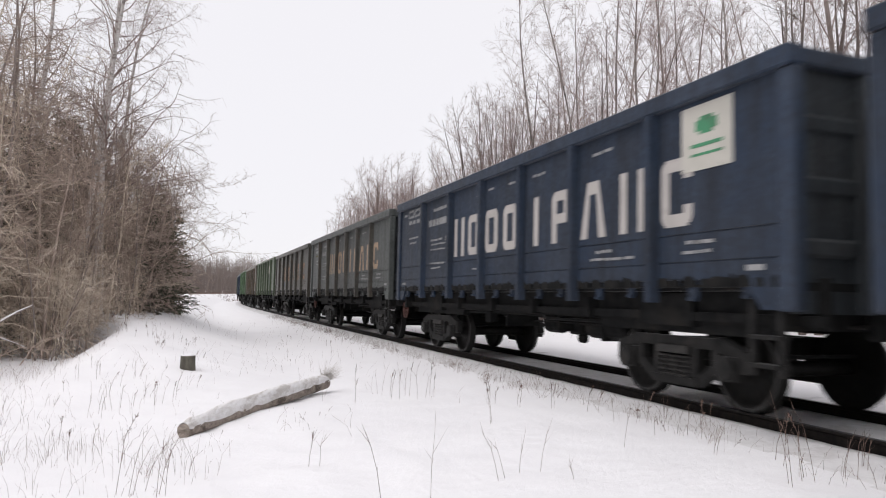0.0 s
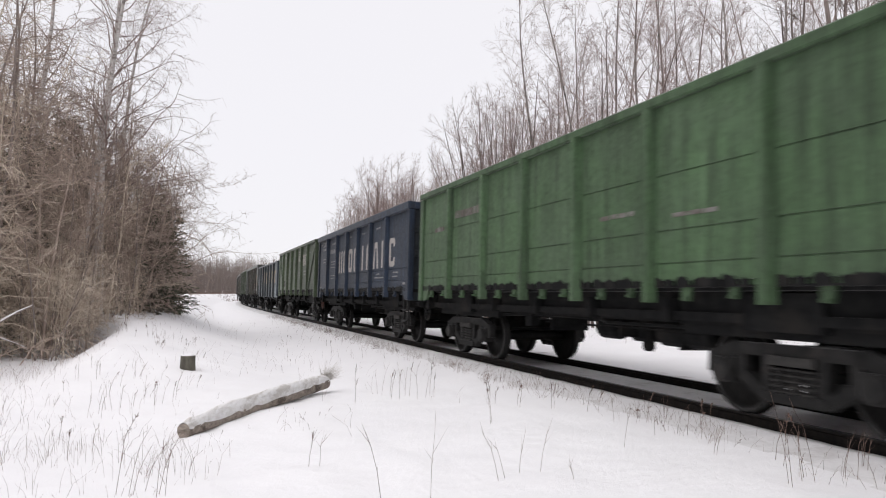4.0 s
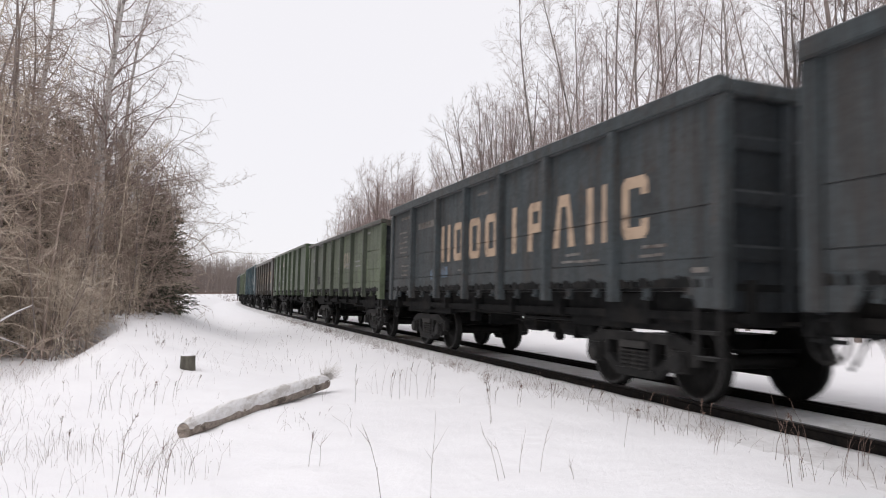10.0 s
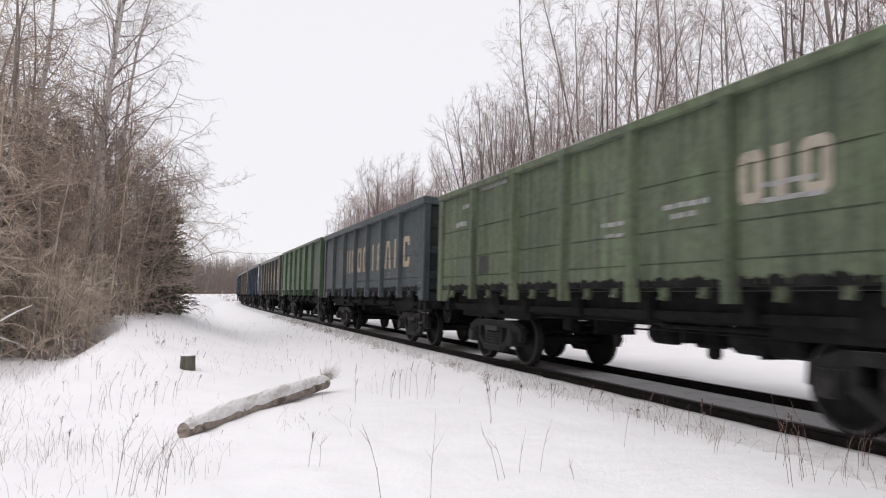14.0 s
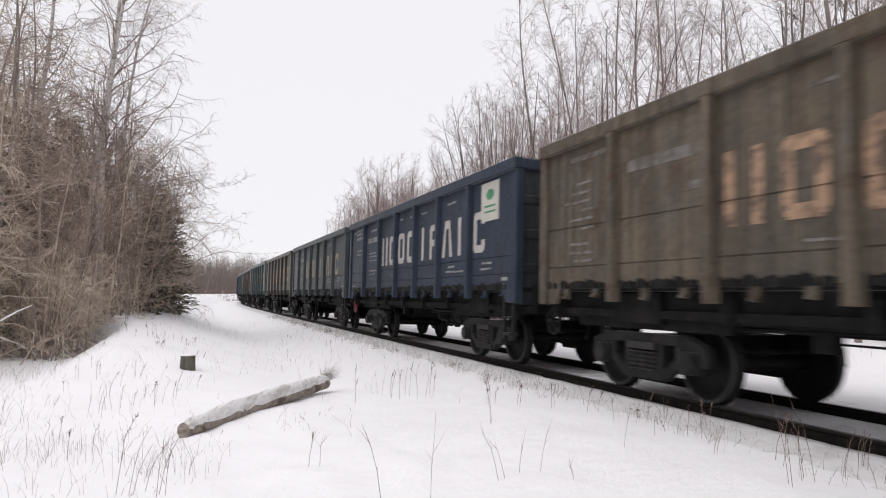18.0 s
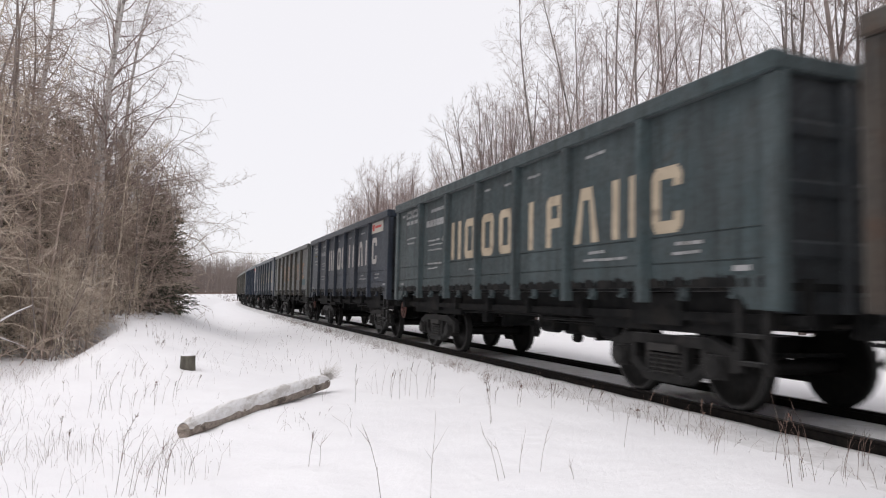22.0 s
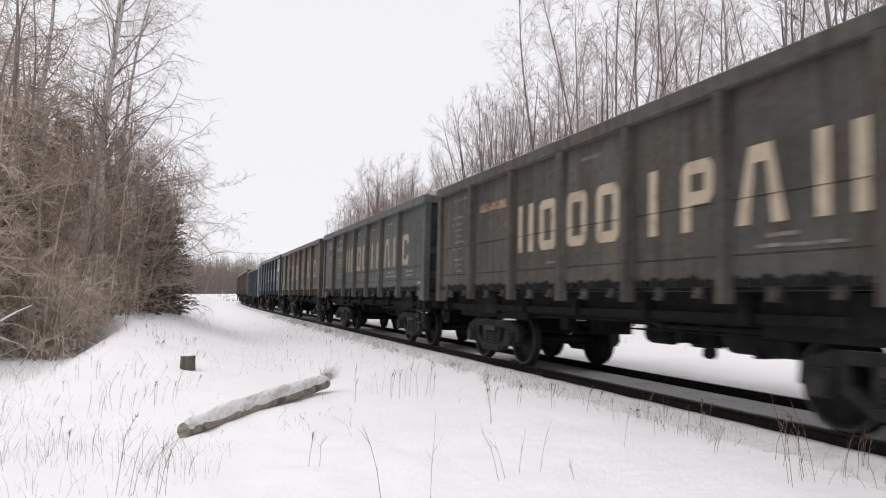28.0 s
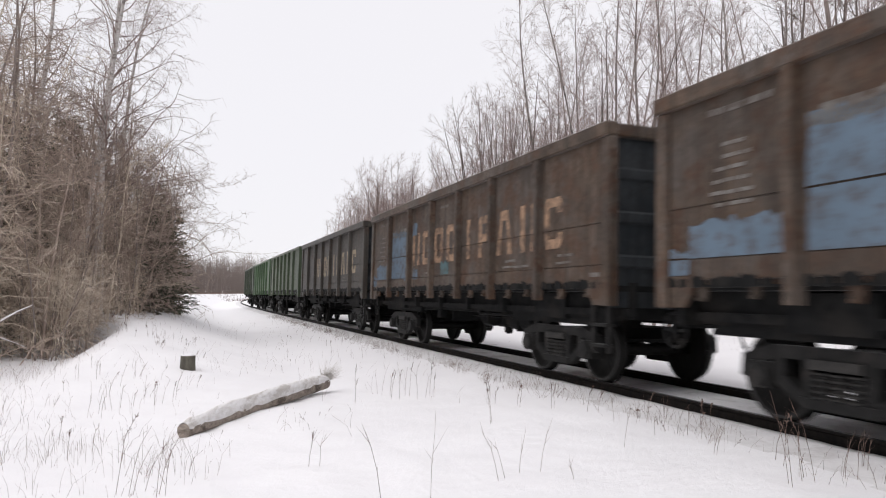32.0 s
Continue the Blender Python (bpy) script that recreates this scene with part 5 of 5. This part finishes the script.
def stalk(V, F, rng, x, y, h, r, head=False):
    z = height(x, y) - 0.03
    a = rng.uniform(0, 6.28)
    k = rng.uniform(0.05, 1.0) * h
    p = [Vector((x, y, z)), Vector((x + 0.3 * k * math.cos(a), y + 0.3 * k * math.sin(a), z + 0.55 * h)), Vector((x + k * math.cos(a), y + k * math.sin(a), z + h))]
    tube(V, F, p, [r, r * 0.8, r * 0.5], 3)
    if head:
        for q in range(rng.randint(5, 10)):
            b, d = along(p, rng.uniform(0.7, 1.0))
            tube(V, F, [b, b + spread(rng, d, rng.uniform(10, 40)) * rng.uniform(0.01, 0.04)], [r * 0.6, r * 1.1], 3)


def weed(name, x, y, stems, tall, lean, label, seed, panicle=0.5):
    """A dry weed: a few thin stems, some with side shoots and a worn seed head."""
    rng = random.Random(seed)
    V, F = [], []
    for q in range(stems):
        hh = tall * rng.uniform(0.6, 1.0)
        a = rng.gauss(0, 0.7) if lean else rng.uniform(0, 6.28)
        k = (abs(lean) + rng.uniform(0.02, 0.22)) * hh
        o = Vector((rng.gauss(0, 0.07), rng.gauss(0, 0.07), -0.04)) if stems > 1 else Vector((0, 0, -0.04))
        side = Vector((math.cos(a), math.sin(a), 0)) * (k if lean >= 0 else -k)
        p = [o, o + side * 0.22 + Vector((0, 0, 0.4 * hh)), o + side * 0.55 + Vector((rng.gauss(0, 0.012), 0, 0.73 * hh)), o + side + Vector((0, 0, hh))]
        r = rng.uniform(0.002, 0.003)
        tube(V, F, p, [r, r * 0.9, r * 0.75, r * 0.45], 3)
        for j in range(rng.randint(1, 4)):
            b, d = along(p, rng.uniform(0.3, 0.95))
            spike(V, F, b, b + spread(rng, d, rng.uniform(15, 40)) * rng.uniform(0.05, 0.18) * (0.5 + tall), r * 0.6)
        if rng.random() < panicle:
            for j in range(rng.randint(9, 18)):
                b, d = along(p, rng.uniform(0.72, 1.0))
                tube(V, F, [b, b + spread(rng, d, rng.uniform(10, 45)) * rng.uniform(0.012, 0.04)], [r * 0.7, r * 1.3], 3)
    ob = attach(name, mesh_of(name, V, F, STRAW), None)
    ob.location = (x, y, height(x, y))
    return tagged(ob, label, "weed", "dry weeds")


def build_grass():
    rng = random.Random(51)
    V, F = [], []
    # tufts along the foot of the bank
    for n in range(300):
        s = -8 + 40 * rng.random() ** 1.2
        d = rng.gauss(-1.62, 0.16)
        x, y, _ = at(s, d)
        tall = rng.uniform(0.12, 0.34)
        for q in range(rng.randint(2, 9)):
            stalk(V, F, rng, x + rng.gauss(0, 0.06), y + rng.gauss(0, 0.06), tall * rng.uniform(0.35, 1.0), rng.uniform(0.0012, 0.0022), rng.random() < 0.12)
    for n in range(900):
        s = -13 + 48 * rng.random() ** 1.2
        x, y, _ = at(s, -1.1 - 0.9 * rng.random())
        stalk(V, F, rng, x, y, rng.uniform(0.04, 0.2), rng.uniform(0.0011, 0.0019))
    for n in range(420):
        x, y, _ = at(rng.uniform(-22, 14), 6.0 + 4 * rng.random())
        stalk(V, F, rng, x, y, rng.uniform(0.1, 0.45), rng.uniform(0.0014, 0.0024))
    tagged(attach("bank_grass", mesh_of("bank_grass", V, F, STRAW), None), "thin dry grass along the snow bank", "grass", kind="stuff")
    V, F = [], []
    for cx, cy, n, sp, h in ((-3.0, 7.1, 20, 0.25, 0.36), (-2.55, 6.75, 16, 0.2, 0.36), (-2.75, 7.5, 24, 0.32, 0.25), (-4.2, 7.7, 44, 0.35, 0.26), (-4.9, 7.4, 30, 0.25, 0.3), (-5.6, 8.6, 40, 0.7, 0.22), (-6.5, 11, 60, 1.6, 0.3), (-8.2, 13.3, 80, 0.5, 0.4), (-4.6, 14.6, 40, 0.9, 0.35), (-6.0, 25, 120, 3, 0.4), (-5, 36, 90, 5, 0.4), (-2.2, 9.3, 30, 0.6, 0.24), (-1.4, 12.5, 26, 1.3, 0.3), (-3.3, 18, 60, 1.8, 0.3)):
        for q in range(n):
            stalk(V, F, rng, cx + rng.gauss(0, sp), cy + rng.gauss(0, sp), h * rng.uniform(0.3, 1.1), rng.uniform(0.0012, 0.002), rng.random() < 0.06)
    for q in range(380):
        y = 6 + 15 * rng.random() ** 1.3
        x = -y * (0.3 + 0.36 * rng.random() ** 0.7)
        stalk(V, F, rng, x, y, 0.03 + 0.3 * rng.random() ** 2.2, rng.uniform(0.001, 0.0018))
    tagged(attach("meadow_grass", mesh_of("meadow_grass", V, F, STRAW), None), "tufts of dry reddish grass in the snow", "grass", kind="stuff")
    tall_label, low_label = "tall thin dry weed with bent stems in the snow", "single dry brown weed standing in the snow"
    for i, (x, y, stems, tall, lean) in enumerate(((-2.72, 6.15, 3, 0.72, 0.22), (-2.55, 6.3, 2, 0.62, 0.3), (-2.35, 6.1, 2, 0.6, 0.18), (-0.5, 5.8, 1, 1.05, -0.05), (-0.1, 5.75, 1, 1.15, 0.06), (0.62, 8.6, 2, 0.85, -0.03), (0.55, 6.1, 2, 0.5, -0.3),
                                                      (0.75, 6.3, 2, 0.62, 0.1), (2.75, 5.6, 2, 0.85, -0.1), (2.95, 5.8, 3, 0.7, -0.12), (3.3, 5.9, 3, 0.5, 0.1), (3.45, 5.6, 2, 0.45, 0.25), (3.1, 6.4, 2, 0.5, 0.05), (3.6, 6.1, 3, 0.42, 0.12), (2.5, 6.6, 2, 0.42, 0.1), (1.75, 6.9, 1, 0.5, 0.02), (-1.2, 6.9, 2, 0.5, 0.1), (1.1, 6.0, 1, 0.28, -0.1), (2.6, 7.3, 2, 0.35, 0.1), (2.2, 7.4, 1, 0.36, 0.15),
                                                      (1.95, 8.1, 1, 0.45, 0.0), (-3.9, 7.6, 2, 0.4, 0.05), (-4.5, 8.2, 2, 0.35, 0.1))):
        weed("dry_weed", x, y, stems, tall, lean, tall_label, 300 + i, 0.25)
    for i, (x, y) in enumerate(((-1.0, 11.6), (-0.75, 11.2), (-0.6, 11.5), (-0.38, 11.1), (-0.15, 11.3), (-1.35, 11.0), (0.6, 10.0), (0.95, 9.6), (1.35, 9.3), (1.8, 8.9), (2.3, 8.3), (2.9, 7.9))):
        weed("dry_weed", x, y, 2, 0.62 if x < 0 else 0.42, 0.03, low_label, 400 + i, 0.7)
    for n in range(46):
        y = 9.8 + 8 * rng.random()
        x = -y * rng.uniform(0.34, 0.56)
        weed("dry_weed", x, y, rng.randint(1, 3), rng.uniform(0.2, 0.5), rng.uniform(-0.1, 0.3), low_label, 600 + n, 0.12)
    for n in range(16):
        x, y, _ = at(rng.uniform(-8, 12), rng.uniform(-4.2, -2.2))
        weed("dry_weed", x, y, 1, rng.uniform(0.25, 0.5), 0.0, low_label, 500 + n)


def build_log():
    a, b = Vector((-3.1, 8.5, 0)), Vector((-2.03, 12.15, 0))
    a.z, b.z = height(a.x, a.y) + 0.07, height(b.x, b.y) + 0.17
    log = tagged(new("fallen_log"), "fallen weathered timber log under a cap of snow", "log")
    rng = random.Random(5)
    u = (b - a)
    n = u.normalized().cross(Vector((0, 0, 1))).normalized()
    V, F, W, G = [], [], [], []
    steps, sides = 26, 14
    for i in range(steps + 1):
        f = i / steps
        c = a + u * f
        r = 0.09 + 0.02 * f + 0.004 * math.sin(i * 1.7)
        for j in range(sides):
            t = 2 * math.pi * j / sides
            q = r * (1 + 0.06 * noise.noise((i * 0.35, j * 0.9, 0)))
            V.append(c + n * math.cos(t) * q + Vector((0, 0, math.sin(t) * q)))
        hs = 0.035 + 0.055 * math.sin(math.pi * min(1, f * 1.05)) ** 0.7 + 0.022 * noise.noise((f * 6, 0.3, 9)) + 0.016 * noise.noise((f * 21, 0.3, 2))
        if i in (0, steps):
            hs = 0.01
        for j in range(9):
            t = math.pi * (0.11 + 0.78 * j / 8)
            q = r * 1.02
            W.append(c + n * math.cos(t) * q + Vector((0, 0, math.sin(t) * q + hs * math.sin(math.pi * j / 8) ** 0.6 - 0.004 + (0.045 if j in (0, 8) else 0.014) * noise.noise((f * 17, j, 4)))))
    for i in range(steps):
        for j in range(sides):
            k = (j + 1) % sides
            F.append((i * sides + j, i * sides + k, (i + 1) * sides + k, (i + 1) * sides + j))
        for j in range(8):
            G.append((i * 9 + j, i * 9 + j + 1, (i + 1) * 9 + j + 1, (i + 1) * 9 + j))
    F.append(tuple(range(sides))[::-1])
    F.append(tuple(range(steps * sides, (steps + 1) * sides)))
    attach("trunk", mesh_of("trunk", V, F, LOGWOOD, False), None, log, "grey split timber")
    attach("snow_cap", mesh_of("snow_cap", W, G, LOG_SNOW, True), None, log, "soft snow along the top")
    # splintered end
    V, F = [], []
    for q in range(150):
        p = b + Vector((rng.uniform(-0.04, 0.05), rng.uniform(-0.04, 0.04), rng.uniform(0.02, 0.09)))
        spike(V, F, p, p + Vector((rng.uniform(-0.12, 0.34), rng.uniform(-0.05, 0.08), rng.uniform(0.08, 0.4) * rng.random() ** 0.3)), 0.003)
    attach("splinters", mesh_of("splinters", V, F, PALEWOOD), None, log, "torn pale splinters at the broken end")


def build_stump():
    x, y = -4.87, 13.5
    ob = tagged(new("tree_stump"), "short sawn tree stump with snow on top", "stump")
    ob.location = (x, y, height(x, y))
    ob.scale = (0.88, 0.88, 0.95)
    V, F = [], []
    sides = 16
    prof = [(-0.15, 0.185), (0.0, 0.165), (0.12, 0.155), (0.27, 0.15)]
    for i, (z, r) in enumerate(prof):
        for j in range(sides):
            t = 2 * math.pi * j / sides
            q = r * (1 + 0.1 * noise.noise((math.cos(t) * 2, math.sin(t) * 2, z)))
            V.append(Vector((q * math.cos(t), q * math.sin(t), z)))
        if i:
            for j in range(sides):
                k = (j + 1) % sides
                F.append(((i - 1) * sides + j, (i - 1) * sides + k, i * sides + k, i * sides + j))
    F.append(tuple(range((len(prof) - 1) * sides, len(prof) * sides)))
    attach("wood", mesh_of("wood", V, F, STUMP_BARK), None, ob)
    bm = bmesh.new()
    lathe(bm, [(0.262, 0.13), (0.285, 0.135), (0.305, 0.09), (0.312, 0.02)], "Z", 16)
    for f in bm.faces:
        f.smooth = True
    part("snow_cap", bm, SNOW, ob)


def build_fallen_branches():
    """Snow-laden dead branches that lean out of the thicket."""
    rng = random.Random(77)
    for p0, p1, r in (((-11.4, 15.7, -0.05), (-8.7, 14.9, 1.35), 0.03), ((-8.9, 16.9, -0.05), (-9.6, 16.5, 1.3), 0.018), ((-9.6, 17.2, -0.05), (-11.2, 16.6, 0.9), 0.03), ((-11.2, 18.0, -0.05), (-9.6, 17.0, 1.0), 0.02),
                      ((-10.8, 24.0, -0.05), (-8.3, 22.4, 0.3), 0.016), ((-9.4, 15.6, -0.05), (-7.3, 14.2, 0.25), 0.014), ((-9.6, 14.8, -0.05), (-7.9, 14.3, 0.35), 0.014), ((-10.2, 21.6, -0.05), (-8.0, 20.0, 0.5), 0.014)):
        a, b = Vector(p0), Vector(p1)
        a.z += height(a.x, a.y)
        b.z += height(b.x, b.y)
        ob = tagged(new("fallen_branch"), "dead branch carrying a line of snow" if r > 0.025 else "thin dead branch arching over the snow", "branch", "fallen branches")
        ob.location = a
        sag = (b - a).length * (0.03 if r > 0.025 else 0.16)
        pts = [(b - a) * (i / 7) + Vector((rng.gauss(0, 0.03), rng.gauss(0, 0.03), sag * math.sin(math.pi * i / 7) + rng.gauss(0, 0.015))) for i in range(8)]
        V, F = [], []
        tube(V, F, pts, [r * (1 - i / 9) for i in range(8)], 5)
        for q in range(10):
            p, d = along(pts, rng.uniform(0.25, 1))
            spike(V, F, p, p + spread(rng, d, rng.uniform(20, 60)) * rng.uniform(0.2, 0.6), 0.008)
        attach("wood", mesh_of("wood", V, F, GREY_BARK if r > 0.025 else DARK_TWIG), None, ob)
        if r > 0.025:
            V, F = [], []
            cap = [p + Vector((0, 0, r * 0.9)) for p in pts[2:8]]
            tube(V, F, cap, [r * 0.3, r * 0.9, r * 0.7, r * 0.9, r * 0.6, r * 0.2], 6)
            attach("snow_cap", mesh_of("snow_cap", V, F, SNOW, True), None, ob)


build_fallen_branches()
build_right_wood()
build_thicket()
build_far_wood()
build_grass()
build_log()
build_stump()


# ---------------------------------------------------------------- what moves
def motions():
    for k, wagon in enumerate(TRAIN):
        walk(wagon, [(t, wagon_pose(k, t)) for t in range(0, 33)])
    # every wheelset rolls alike, so all share the turning of the first
    sets = [o for w in TRAIN for o in w.children_recursive if o.name.split(".")[0] == "wheelset"]
    rows = []
    for i in range(0, 32 * FPS + 1):
        t = i / FPS
        rows.append((t, Matrix.Rotation(-(17.7425 * t + 0.0272 * t * t) / 0.4785, 4, "Y")))
    walk(sets[0], rows)
    first = sets[0].animation_data
    for o in sets[1:]:
        o.rotation_mode = "QUATERNION"
        o.animation_data_create()
        o.animation_data.action = first.action
        o.animation_data.action_slot = first.action_slot


motions()
